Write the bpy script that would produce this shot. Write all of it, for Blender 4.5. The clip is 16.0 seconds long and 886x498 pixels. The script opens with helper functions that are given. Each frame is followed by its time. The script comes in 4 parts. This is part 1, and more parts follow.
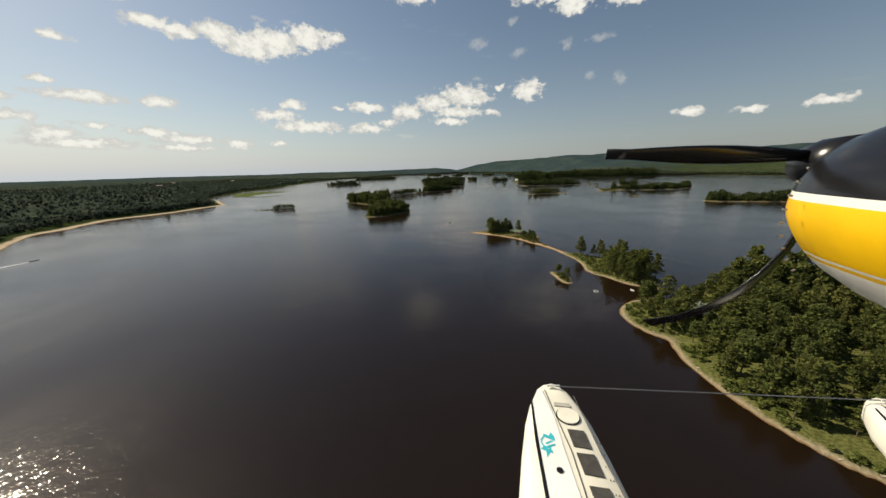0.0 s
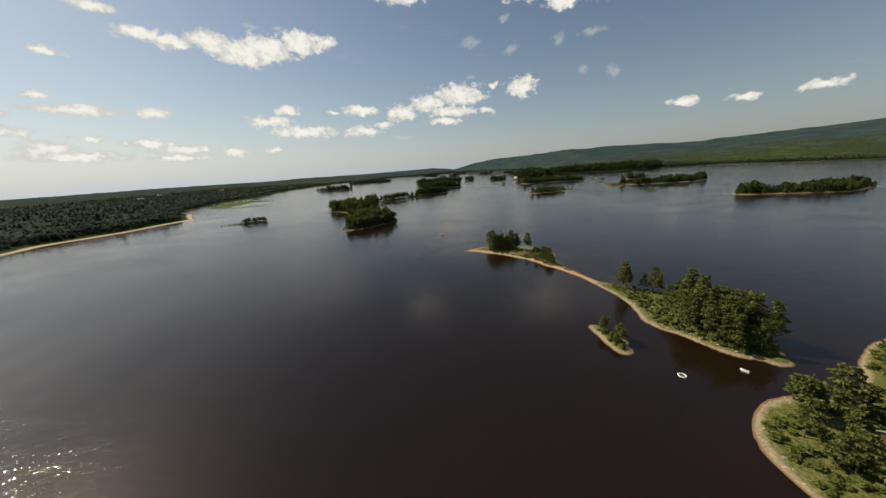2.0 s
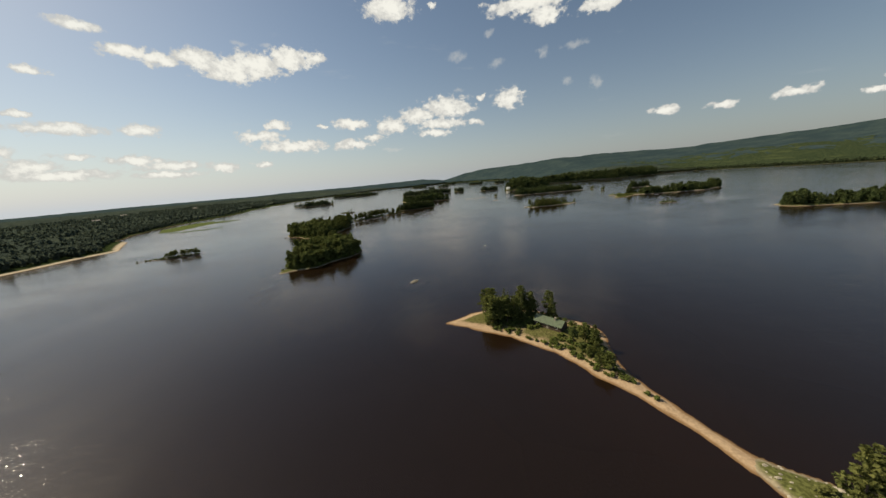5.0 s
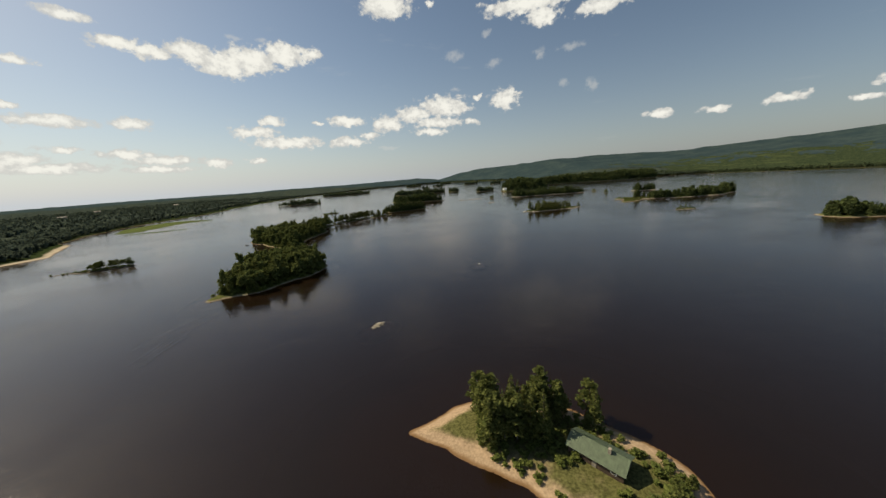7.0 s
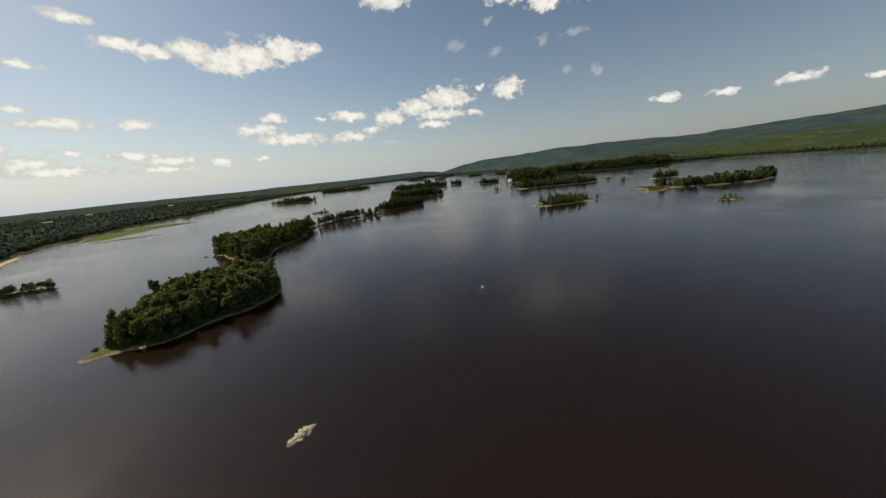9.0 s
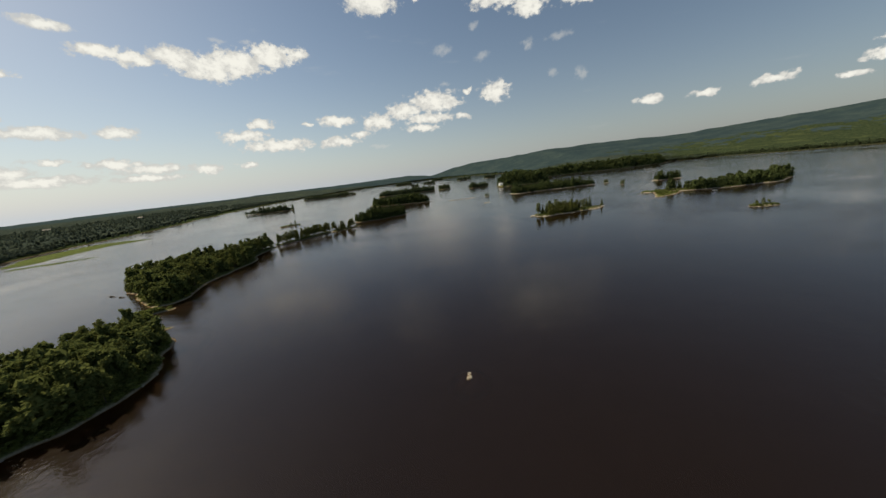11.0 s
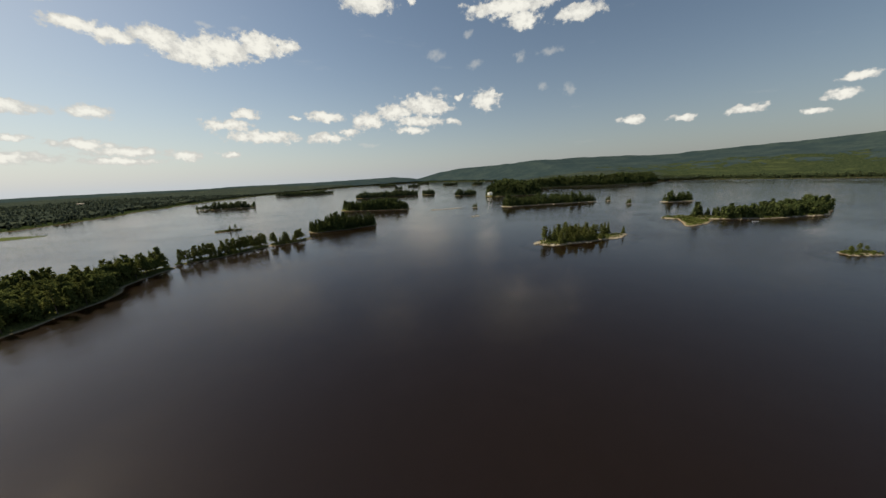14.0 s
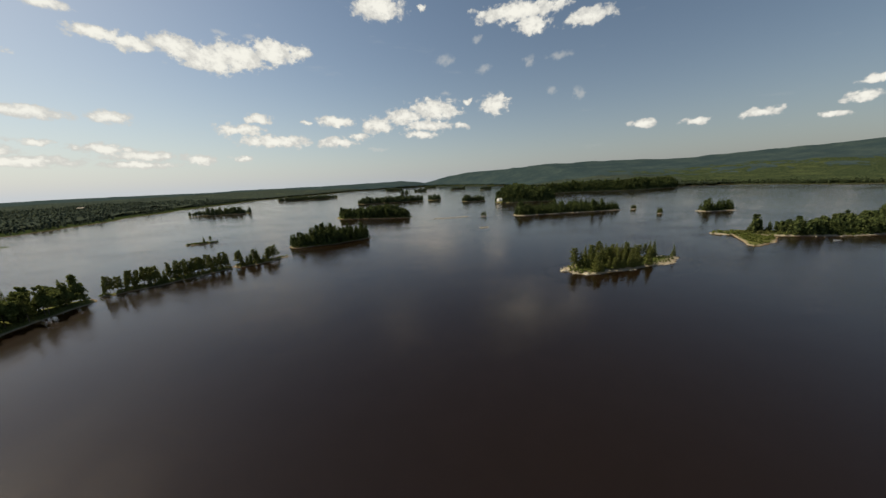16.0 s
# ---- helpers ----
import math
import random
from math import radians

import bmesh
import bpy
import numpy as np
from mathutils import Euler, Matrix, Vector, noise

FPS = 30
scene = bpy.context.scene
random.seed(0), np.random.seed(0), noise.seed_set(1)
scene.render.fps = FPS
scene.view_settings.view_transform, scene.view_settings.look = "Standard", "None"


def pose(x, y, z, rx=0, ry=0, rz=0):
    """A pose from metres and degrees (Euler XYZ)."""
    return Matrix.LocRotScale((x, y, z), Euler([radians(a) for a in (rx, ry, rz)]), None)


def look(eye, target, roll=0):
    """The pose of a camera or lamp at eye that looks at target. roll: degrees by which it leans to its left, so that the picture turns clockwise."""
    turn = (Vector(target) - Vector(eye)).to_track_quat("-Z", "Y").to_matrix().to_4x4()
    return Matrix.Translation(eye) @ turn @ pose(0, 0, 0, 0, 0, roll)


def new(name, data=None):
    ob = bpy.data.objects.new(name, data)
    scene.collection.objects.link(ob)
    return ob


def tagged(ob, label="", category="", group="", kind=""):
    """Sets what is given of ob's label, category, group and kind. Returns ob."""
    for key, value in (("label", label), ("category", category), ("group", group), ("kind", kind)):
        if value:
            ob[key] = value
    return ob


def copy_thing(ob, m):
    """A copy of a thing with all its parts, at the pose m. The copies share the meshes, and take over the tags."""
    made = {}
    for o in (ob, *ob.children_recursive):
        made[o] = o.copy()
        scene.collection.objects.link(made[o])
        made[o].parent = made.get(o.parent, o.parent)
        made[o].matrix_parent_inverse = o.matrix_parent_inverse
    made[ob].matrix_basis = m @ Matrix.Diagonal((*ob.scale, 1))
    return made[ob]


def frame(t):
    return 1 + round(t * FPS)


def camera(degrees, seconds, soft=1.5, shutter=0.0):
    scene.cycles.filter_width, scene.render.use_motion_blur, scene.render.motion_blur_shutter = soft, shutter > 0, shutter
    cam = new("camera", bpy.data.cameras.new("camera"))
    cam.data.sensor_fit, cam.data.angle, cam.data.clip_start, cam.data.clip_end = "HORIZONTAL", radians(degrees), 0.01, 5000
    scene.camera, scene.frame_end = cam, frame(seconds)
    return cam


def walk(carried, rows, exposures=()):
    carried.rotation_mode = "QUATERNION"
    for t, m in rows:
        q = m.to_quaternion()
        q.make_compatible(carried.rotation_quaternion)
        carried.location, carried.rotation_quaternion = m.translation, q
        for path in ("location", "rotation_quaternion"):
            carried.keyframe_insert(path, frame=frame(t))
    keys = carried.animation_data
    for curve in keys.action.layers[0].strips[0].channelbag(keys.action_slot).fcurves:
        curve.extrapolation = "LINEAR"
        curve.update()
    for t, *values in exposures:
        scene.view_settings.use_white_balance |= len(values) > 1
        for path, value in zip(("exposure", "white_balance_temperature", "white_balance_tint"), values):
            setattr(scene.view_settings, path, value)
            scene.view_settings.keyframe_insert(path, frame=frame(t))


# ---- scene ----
cam = camera(110.8, 16.0)
PATH = [
    (0, (-0.17, -7.887, 61.089), (-0.225, -5.953, 60.584), -1.2),
    (0.5, (2.518, 9.746, 60.989), (2.428, 11.68, 60.489), -3.8),
    (1, (5.145, 27.138, 61.558), (5.033, 29.073, 61.068), -5.3),
    (1.5, (6.545, 43.351, 62.036), (6.447, 45.286, 61.541), -4.7),
    (2, (7.501, 59.844, 62.011), (7.444, 61.778, 61.505), -3.5),
    (2.5, (8.901, 76.43, 62.524), (8.873, 78.369, 62.035), -3.7),
    (3, (10.413, 92.512, 62.277), (10.403, 94.458, 61.818), -4.1),
    (3.5, (12.042, 108.581, 62.415), (12.039, 110.53, 61.963), -4.2),
    (4, (14.4, 125.674, 63.15), (14.389, 127.625, 62.711), -5.0),
    (6.5, (27.082, 203.782, 64.875), (27.099, 205.729, 64.418), -3.8),
    (7, (29.174, 219.513, 64.506), (29.202, 221.461, 64.054), -3.8),
    (7.5, (32.716, 237.203, 64.036), (32.719, 239.149, 63.573), -5.3),
    (8, (35.361, 253.374, 63.521), (35.34, 255.319, 63.054), -5.9),
    (8.5, (37.682, 268.95, 63.315), (37.655, 270.89, 62.827), -5.5),
    (9, (40.326, 284.787, 62.898), (40.315, 286.725, 62.404), -5.4),
    (11.5, (54.893, 371.261, 65.558), (54.949, 373.205, 65.092), -6.3),
    (12, (56.024, 389.05, 65.046), (56.118, 390.996, 64.593), -3.9),
    (12.5, (57.423, 405.961, 64.638), (57.558, 407.904, 64.182), -1.4),
    (13, (60.716, 424.058, 65.096), (60.865, 426.002, 64.651), -2.1),
    (13.5, (64.04, 440.981, 65.684), (64.194, 442.921, 65.226), -1.6),
    (14, (67.474, 458.051, 66.35), (67.63, 459.99, 65.887), -2.5),
    (14.5, (71.197, 475.194, 66.819), (71.351, 477.135, 66.361), -3.6),
    (15, (73.1, 490.84, 67.556), (73.251, 492.783, 67.107), -3.7),
    (15.5, (76.367, 506.763, 68.4), (76.492, 508.712, 67.969), -3.8),
    (16, (79.252, 523.377, 68.578), (79.359, 525.326, 68.14), -2.4),
]
walk(cam, [(t, look(eye, target, roll)) for t, eye, target, roll in PATH], exposures=((0, 0.11, 7200, 7), (16, 0.11, 7200, 7)))

# ---- light, sky and exposure ----
SUN_AZ, SUN_EL = -66.0, 42.0          # degrees; azimuth from +y towards +x

sun_data = bpy.data.lights.new("sun", "SUN")
sun_data.energy, sun_data.angle, sun_data.color = 5.0, radians(0.53), (1.0, 0.91, 0.75)
sun = new("sun", sun_data)
sun.matrix_world = pose(0, 0, 300, 90 - SUN_EL, 0, 180 - SUN_AZ)


def link(nt, a, b):
    nt.links.new(a, b)


def node(nt, kind, **values):
    n = nt.nodes.new(kind)
    for key, value in values.items():
        n.inputs[key].default_value = value
    return n


def math_node(nt, op, a, b=None, clamp=False):
    n = nt.nodes.new("ShaderNodeMath")
    n.operation, n.use_clamp = op, clamp
    for i, v in enumerate((a, b)):
        if v is None:
            continue
        if isinstance(v, (int, float)):
            n.inputs[i].default_value = v
        else:
            link(nt, v, n.inputs[i])
    return n.outputs[0]


def mix_color(nt, fac, a, b, blend="MIX"):
    n = nt.nodes.new("ShaderNodeMix")
    n.data_type, n.blend_type = "RGBA", blend
    for i, v in ((0, fac), (6, a), (7, b)):
        if isinstance(v, (int, float)):
            n.inputs[i].default_value = v
        elif isinstance(v, tuple):
            n.inputs[i].default_value = (*v, 1) if len(v) == 3 else v
        else:
            link(nt, v, n.inputs[i])
    return n.outputs[2]


def ramp(nt, fac, lo, hi):
    n = nt.nodes.new("ShaderNodeMapRange")
    n.interpolation_type = "SMOOTHSTEP"
    n.inputs[1].default_value, n.inputs[2].default_value = lo, hi
    link(nt, fac, n.inputs[0])
    return n.outputs[0]


def noise_tex(nt, vec, scale, detail=4.0, rough=0.55, stretch=None):
    if stretch:
        m = node(nt, "ShaderNodeVectorMath")
        m.operation = "MULTIPLY"
        m.inputs[1].default_value = stretch
        link(nt, vec, m.inputs[0])
        vec = m.outputs[0]
    n = node(nt, "ShaderNodeTexNoise", Scale=scale, Detail=detail, Roughness=rough)
    link(nt, vec, n.inputs["Vector"])
    return n.outputs[0]


# Fair-weather cumulus: azimuth, elevation, half width, half height in degrees.
GREAT_CLOUD = (
    (-40.8, 18.1, 2.6, 0.7), (-38.2, 17.7, 2.1, 0.8), (-33.9, 18.3, 2.8, 1.1), (-30.2, 17.4, 4.3, 1.5), (-26.9, 18.1, 3.7, 1.7), (-22.2, 19.2, 3.2, 1.4), (-18.6, 19.5, 1.8, 0.9),
)
WEST_BANK = (
    (-44.8, 19.8, 1.8, 0.5), (-51.0, 10.3, 0.9, 0.3), (-48.5, 9.0, 3.4, 0.6), (-41.7, 9.2, 2.0, 0.7), (-47.9, 6.0, 1.3, 0.3), (-51.6, 4.8, 1.9, 0.8), (-49.3, 3.9, 4.1, 0.6), (-42.6, 5.5, 2.4, 0.5),
    (-39.2, 4.7, 3.6, 0.6), (-40.0, 3.5, 3.5, 0.4), (-33.2, 4.3, 1.7, 0.6), (-28.4, 4.4, 1.1, 0.4), (-49.4, 14.8, 1.0, 0.4), (-54.4, 6.5, 1.9, 0.5), (-54.6, 8.3, 1.2, 0.4),
)
MIDDLE_HEAP = (
    (-25.6, 10.2, 1.6, 0.7), (-27.9, 8.6, 2.9, 0.8), (-23.5, 7.0, 4.8, 0.9), (-14.3, 10.2, 3.0, 0.8), (-14.1, 7.0, 2.6, 0.8), (-18.8, 9.9, 1.0, 0.3), (-10.4, 7.8, 1.5, 0.5), (-7.3, 9.6, 2.7, 1.2),
    (-2.7, 11.0, 2.9, 1.2), (2.7, 11.9, 4.1, 1.5), (1.6, 9.4, 4.1, 0.8), (-0.0, 8.1, 3.0, 0.6), (13.1, 12.2, 2.3, 1.5), (7.3, 9.2, 1.2, 0.5), (8.6, 12.9, 0.8, 0.4),
)
HIGH_AND_EAST = (
    (-5.6, 25.6, 4.0, 1.4), (17.0, 24.2, 6.7, 1.1), (19.1, 22.4, 2.5, 1.0), (27.2, 22.0, 3.3, 0.9), (1.4, 25.7, 0.7, 0.4), (35.6, 7.0, 1.8, 0.6), (41.8, 6.6, 1.4, 0.4), (48.0, 6.7, 1.9, 0.5),
    (53.9, 5.5, 1.2, 0.3), (55.5, 7.0, 1.3, 0.5), (56.7, 8.6, 1.5, 0.4),
)
SHREDS = (
    (4.6, 19.1, 1.4, 0.8), (11.3, 17.4, 1.1, 0.6), (10.3, 21.4, 0.6, 0.6), (23.4, 18.0, 1.8, 0.4), (18.6, 17.8, 0.7, 0.7), (22.4, 13.4, 0.8, 0.6), (26.5, 12.4, 0.8, 0.8), (5.0, 14.4, 0.8, 0.3),
    (-28.6, 20.6, 1.0, 0.3), (-25.0, 20.7, 0.9, 0.3), (-49.6, 6.1, 0.8, 0.2), (-7.7, 5.8, 1.5, 0.3),
)

world = bpy.data.worlds.new("sky")
scene.world = world
world.use_nodes = True
wt = world.node_tree
wt.nodes.clear()
sky = wt.nodes.new("ShaderNodeTexSky")
sky.sky_type, sky.sun_disc = "NISHITA", False
sky.sun_elevation, sky.sun_rotation = radians(SUN_EL), radians(SUN_AZ)
sky.altitude, sky.air_density, sky.dust_density, sky.ozone_density = 200, 1.0, 0.8, 1.15
coord = wt.nodes.new("ShaderNodeTexCoord")
split = wt.nodes.new("ShaderNodeSeparateXYZ")
link(wt, coord.outputs["Generated"], split.inputs[0])
az = math_node(wt, "MULTIPLY", math_node(wt, "ARCTAN2", split.outputs[0], split.outputs[1]), 57.2958)
el = math_node(wt, "MULTIPLY", math_node(wt, "ARCSINE", split.outputs[2]), 57.2958)
warp = node(wt, "ShaderNodeTexNoise", Scale=34, Detail=5, Roughness=0.62)
link(wt, coord.outputs["Generated"], warp.inputs["Vector"])
shift = wt.nodes.new("ShaderNodeSeparateColor")
link(wt, warp.outputs["Color"], shift.inputs[0])
wob2 = noise_tex(wt, coord.outputs["Generated"], 52, 6, 0.6, (1, 1, 1.4))
angles = wt.nodes.new("ShaderNodeCombineXYZ")
link(wt, math_node(wt, "ADD", az, math_node(wt, "MULTIPLY", math_node(wt, "SUBTRACT", shift.outputs[0], 0.5), 3.2)), angles.inputs[0])
link(wt, math_node(wt, "ADD", el, math_node(wt, "MULTIPLY", math_node(wt, "SUBTRACT", shift.outputs[1], 0.5), 1.3)), angles.inputs[1])


def cloud_depth(rows):
    """How deep inside the nearest cloud of a group a direction lies."""
    nearest = None
    for ca, ce, cw, ch in rows:
        sub = wt.nodes.new("ShaderNodeVectorMath")
        sub.operation = "SUBTRACT"
        link(wt, angles.outputs[0], sub.inputs[0])
        sub.inputs[1].default_value = (ca, ce, 0)
        mul = wt.nodes.new("ShaderNodeVectorMath")
        mul.operation = "MULTIPLY"
        link(wt, sub.outputs[0], mul.inputs[0])
        mul.inputs[1].default_value = (0.80 / cw, 0.78 / ch, 0)
        length = wt.nodes.new("ShaderNodeVectorMath")
        length.operation = "LENGTH"
        link(wt, mul.outputs[0], length.inputs[0])
        d = length.outputs["Value"]
        nearest = d if nearest is None else math_node(wt, "MINIMUM", nearest, d)
    return math_node(wt, "ADD", math_node(wt, "SUBTRACT", 1.0, nearest), math_node(wt, "MULTIPLY", math_node(wt, "SUBTRACT", wob2, 0.5), 1.7))


puff = cloud_depth(GREAT_CLOUD + MIDDLE_HEAP + HIGH_AND_EAST)
bank = cloud_depth(WEST_BANK)
shred = cloud_depth(SHREDS)
cover = ramp(wt, puff, 0.0, 0.42)
cover = math_node(wt, "MAXIMUM", cover, math_node(wt, "MULTIPLY", ramp(wt, bank, -0.15, 0.4), 0.95))
cover = math_node(wt, "MAXIMUM", cover, math_node(wt, "MULTIPLY", ramp(wt, shred, -0.1, 0.9), 0.42))
puff = math_node(wt, "MAXIMUM", puff, bank)
wisps = ramp(wt, noise_tex(wt, coord.outputs["Generated"], 7, 6, 0.62, (1, 1, 5)), 0.6, 0.85)
cover = math_node(wt, "MAXIMUM", cover, math_node(wt, "MULTIPLY", wisps, 0.16))
shade = ramp(wt, math_node(wt, "ADD", puff, math_node(wt, "MULTIPLY", math_node(wt, "SUBTRACT", shift.outputs[2], 0.5), 1.6)), 0.1, 0.9)
cloud = mix_color(wt, shade, (7.0, 7.2, 7.5), (10.3, 10.5, 10.6))
# pale summer haze low over the horizon
low = math_node(wt, "POWER", 2.718, math_node(wt, "MULTIPLY", math_node(wt, "MAXIMUM", el, 0.0), -0.14))
sunward = ramp(wt, math_node(wt, "MULTIPLY", az, -1.0), -70.0, 60.0)
haze_tint = mix_color(wt, sunward, (2.7, 2.98, 3.55), (6.2, 7.05, 8.4))
hazy = mix_color(wt, math_node(wt, "MULTIPLY", low, 0.93), sky.outputs[0], haze_tint)
back = wt.nodes.new("ShaderNodeBackground")
link(wt, mix_color(wt, cover, hazy, cloud), back.inputs[0])
back.inputs[1].default_value = 0.079
wout = wt.nodes.new("ShaderNodeOutputWorld")
link(wt, back.outputs[0], wout.inputs[0])


# ---- materials ----
def material(name, rough=0.6, metal=0.0, shine=0.5):
    m = bpy.data.materials.new(name)
    m.use_nodes = True
    nt = m.node_tree
    bsdf = nt.nodes["Principled BSDF"]
    bsdf.inputs["Roughness"].default_value, bsdf.inputs["Metallic"].default_value = rough, metal
    bsdf.inputs["Specular IOR Level"].default_value = shine
    geo = nt.nodes.new("ShaderNodeNewGeometry")
    return m, nt, bsdf, geo


def bump(nt, bsdf, height, strength, distance):
    b = node(nt, "ShaderNodeBump", Strength=strength, Distance=distance)
    link(nt, height, b.inputs["Height"])
    link(nt, b.outputs[0], bsdf.inputs["Normal"])


def coated(name, color, rough=0.5, metal=0.0, vary=0.12, scale=3.0, grain=0.0):
    """A painted or plain surface with faint stains and wear."""
    m, nt, bsdf, _ = material(name, rough, metal)
    tc = nt.nodes.new("ShaderNodeTexCoord")
    n = noise_tex(nt, tc.outputs["Object"], scale, 6, 0.6)
    dark = tuple(c * (1 - 2 * vary) for c in color)
    light = tuple(min(1, c * (1 + vary)) for c in color)
    link(nt, mix_color(nt, ramp(nt, n, 0.3, 0.7), dark, light), bsdf.inputs["Base Color"])
    if grain:
        bump(nt, bsdf, noise_tex(nt, tc.outputs["Object"], scale * 12, 3), 0.3, grain)
    return m


def leaf_material(name, dark, light, dry):
    """Foliage: every clump its own green, drifting from stand to stand."""
    m, nt, bsdf, geo = material(name, 0.75, 0.0, 0.0)
    n1 = noise_tex(nt, geo.outputs["Position"], 0.045, 3)
    fac = math_node(nt, "ADD", math_node(nt, "MULTIPLY", geo.outputs["Random Per Island"], 0.55), math_node(nt, "MULTIPLY", n1, 0.6))
    c = mix_color(nt, ramp(nt, fac, 0.2, 0.95), dark, light)
    n2 = noise_tex(nt, geo.outputs["Position"], 0.015, 3)
    c = mix_color(nt, math_node(nt, "MULTIPLY", ramp(nt, n2, 0.52, 0.75), 0.6), c, dry)
    link(nt, c, bsdf.inputs["Base Color"])
    tr = nt.nodes.new("ShaderNodeBsdfTranslucent")
    link(nt, mix_color(nt, 0.5, c, light), tr.inputs[0])
    mix = nt.nodes.new("ShaderNodeMixShader")
    mix.inputs[0].default_value = 0.34
    link(nt, bsdf.outputs[0], mix.inputs[1])
    link(nt, tr.outputs[0], mix.inputs[2])
    link(nt, mix.outputs[0], nt.nodes["Material Output"].inputs[0])
    return m


M_PINE = leaf_material("pine_needles", (0.058, 0.076, 0.024), (0.172, 0.182, 0.058), (0.180, 0.165, 0.060))
M_LEAF = leaf_material("broad_leaves", (0.058, 0.080, 0.027), (0.150, 0.168, 0.056), (0.200, 0.200, 0.072))
M_SHRUB = leaf_material("shrub_leaves", (0.075, 0.100, 0.028), (0.170, 0.190, 0.055), (0.220, 0.195, 0.085))
# far leaves, lightened and greyed to paint in the distance haze
M_FAR = leaf_material("hazed_distant_canopy", (0.044, 0.062, 0.036), (0.105, 0.128, 0.062), (0.125, 0.142, 0.066))

# mainland leaves with aerial haze mixed into the colour: paler and bluer
M_WEST = leaf_material("hazed_mainland_wood", (0.062, 0.082, 0.066), (0.098, 0.120, 0.086), (0.124, 0.138, 0.084))
M_FIR = leaf_material("dark_fir_needles", (0.034, 0.052, 0.022), (0.095, 0.115, 0.042), (0.105, 0.120, 0.046))


def canopy_material(name, deep, top, stand_color):
    """Closed forest roof: shade of crown gaps and lighter tops put into the colour, drifting stands."""
    m, nt, bsdf, geo = material(name, 0.9, 0.0, 0.0)
    p = geo.outputs["Position"]
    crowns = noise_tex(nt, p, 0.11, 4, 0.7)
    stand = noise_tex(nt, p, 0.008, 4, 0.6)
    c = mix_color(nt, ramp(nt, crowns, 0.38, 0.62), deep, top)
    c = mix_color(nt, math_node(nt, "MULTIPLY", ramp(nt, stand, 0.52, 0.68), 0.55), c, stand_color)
    link(nt, c, bsdf.inputs["Base Color"])
    bump(nt, bsdf, crowns, 0.9, 6.0)
    return m


# the forest roof's greens are also blued to carry distance haze
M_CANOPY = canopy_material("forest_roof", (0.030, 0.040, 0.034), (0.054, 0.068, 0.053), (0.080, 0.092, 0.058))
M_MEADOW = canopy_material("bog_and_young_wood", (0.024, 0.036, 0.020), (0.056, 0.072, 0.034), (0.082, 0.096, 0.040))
M_BARK = coated("bark", (0.11, 0.085, 0.065), 0.9, vary=0.25, scale=5, grain=0.02)


def ground_material(name, sand, floor, wet, rise, rocky=False, beach_end=None):
    """Shore: lake bed, wet rim, sand or rock, then grass and forest floor."""
    m, nt, bsdf, geo = material(name, 0.9, 0.0, 0.0)
    sep = nt.nodes.new("ShaderNodeSeparateXYZ")
    link(nt, geo.outputs["Position"], sep.inputs[0])
    n = noise_tex(nt, geo.outputs["Position"], 0.22, 5)
    fine = noise_tex(nt, geo.outputs["Position"], 1.6, 5)
    z = math_node(nt, "ADD", sep.outputs[2], math_node(nt, "MULTIPLY", math_node(nt, "SUBTRACT", n, 0.5), 0.9))
    s = mix_color(nt, ramp(nt, fine, 0.3, 0.75), tuple(c * 0.72 for c in sand), tuple(min(1, c * 1.12) for c in sand))
    f = mix_color(nt, ramp(nt, fine, 0.3, 0.7), tuple(c * 0.6 for c in floor), tuple(c * 1.5 for c in floor))
    if beach_end is not None:
        s = mix_color(nt, ramp(nt, sep.outputs[1], beach_end, beach_end + 40), s, (0.060, 0.062, 0.032))
    c = mix_color(nt, ramp(nt, z, rise - 0.25, rise + 0.35), s, f)
    rim = ramp(nt, sep.outputs[2], 0.02, 0.22)
    c = mix_color(nt, rim, wet, c)
    c = mix_color(nt, ramp(nt, sep.outputs[2], -2.6, -0.3), (0.018, 0.012, 0.008), c)
    link(nt, c, bsdf.inputs["Base Color"])
    bump(nt, bsdf, fine, 0.5, 0.3 if rocky else 0.12)
    return m


M_FOREST_GROUND = ground_material("forest_shore", (0.50, 0.41, 0.30), (0.030, 0.042, 0.016), (0.16, 0.10, 0.055), 0.70, False, 685.0)
M_SAND = ground_material("sand_shore", (0.42, 0.30, 0.19), (0.095, 0.092, 0.034), (0.20, 0.115, 0.055), 0.75)
M_GRAVEL = ground_material("gravel_shore", (0.30, 0.25, 0.17), (0.095, 0.100, 0.034), (0.18, 0.11, 0.055), 0.42)
M_ROCKY = ground_material("rocky_shore", (0.34, 0.29, 0.21), (0.070, 0.085, 0.028), (0.12, 0.085, 0.055), 0.9, True)
M_MARSH = ground_material("marsh_grass", (0.086, 0.108, 0.040), (0.090, 0.110, 0.038), (0.07, 0.06, 0.03), 0.05)
M_ROCK = coated("granite", (0.38, 0.33, 0.25), 0.85, vary=0.25, scale=0.8, grain=0.05)


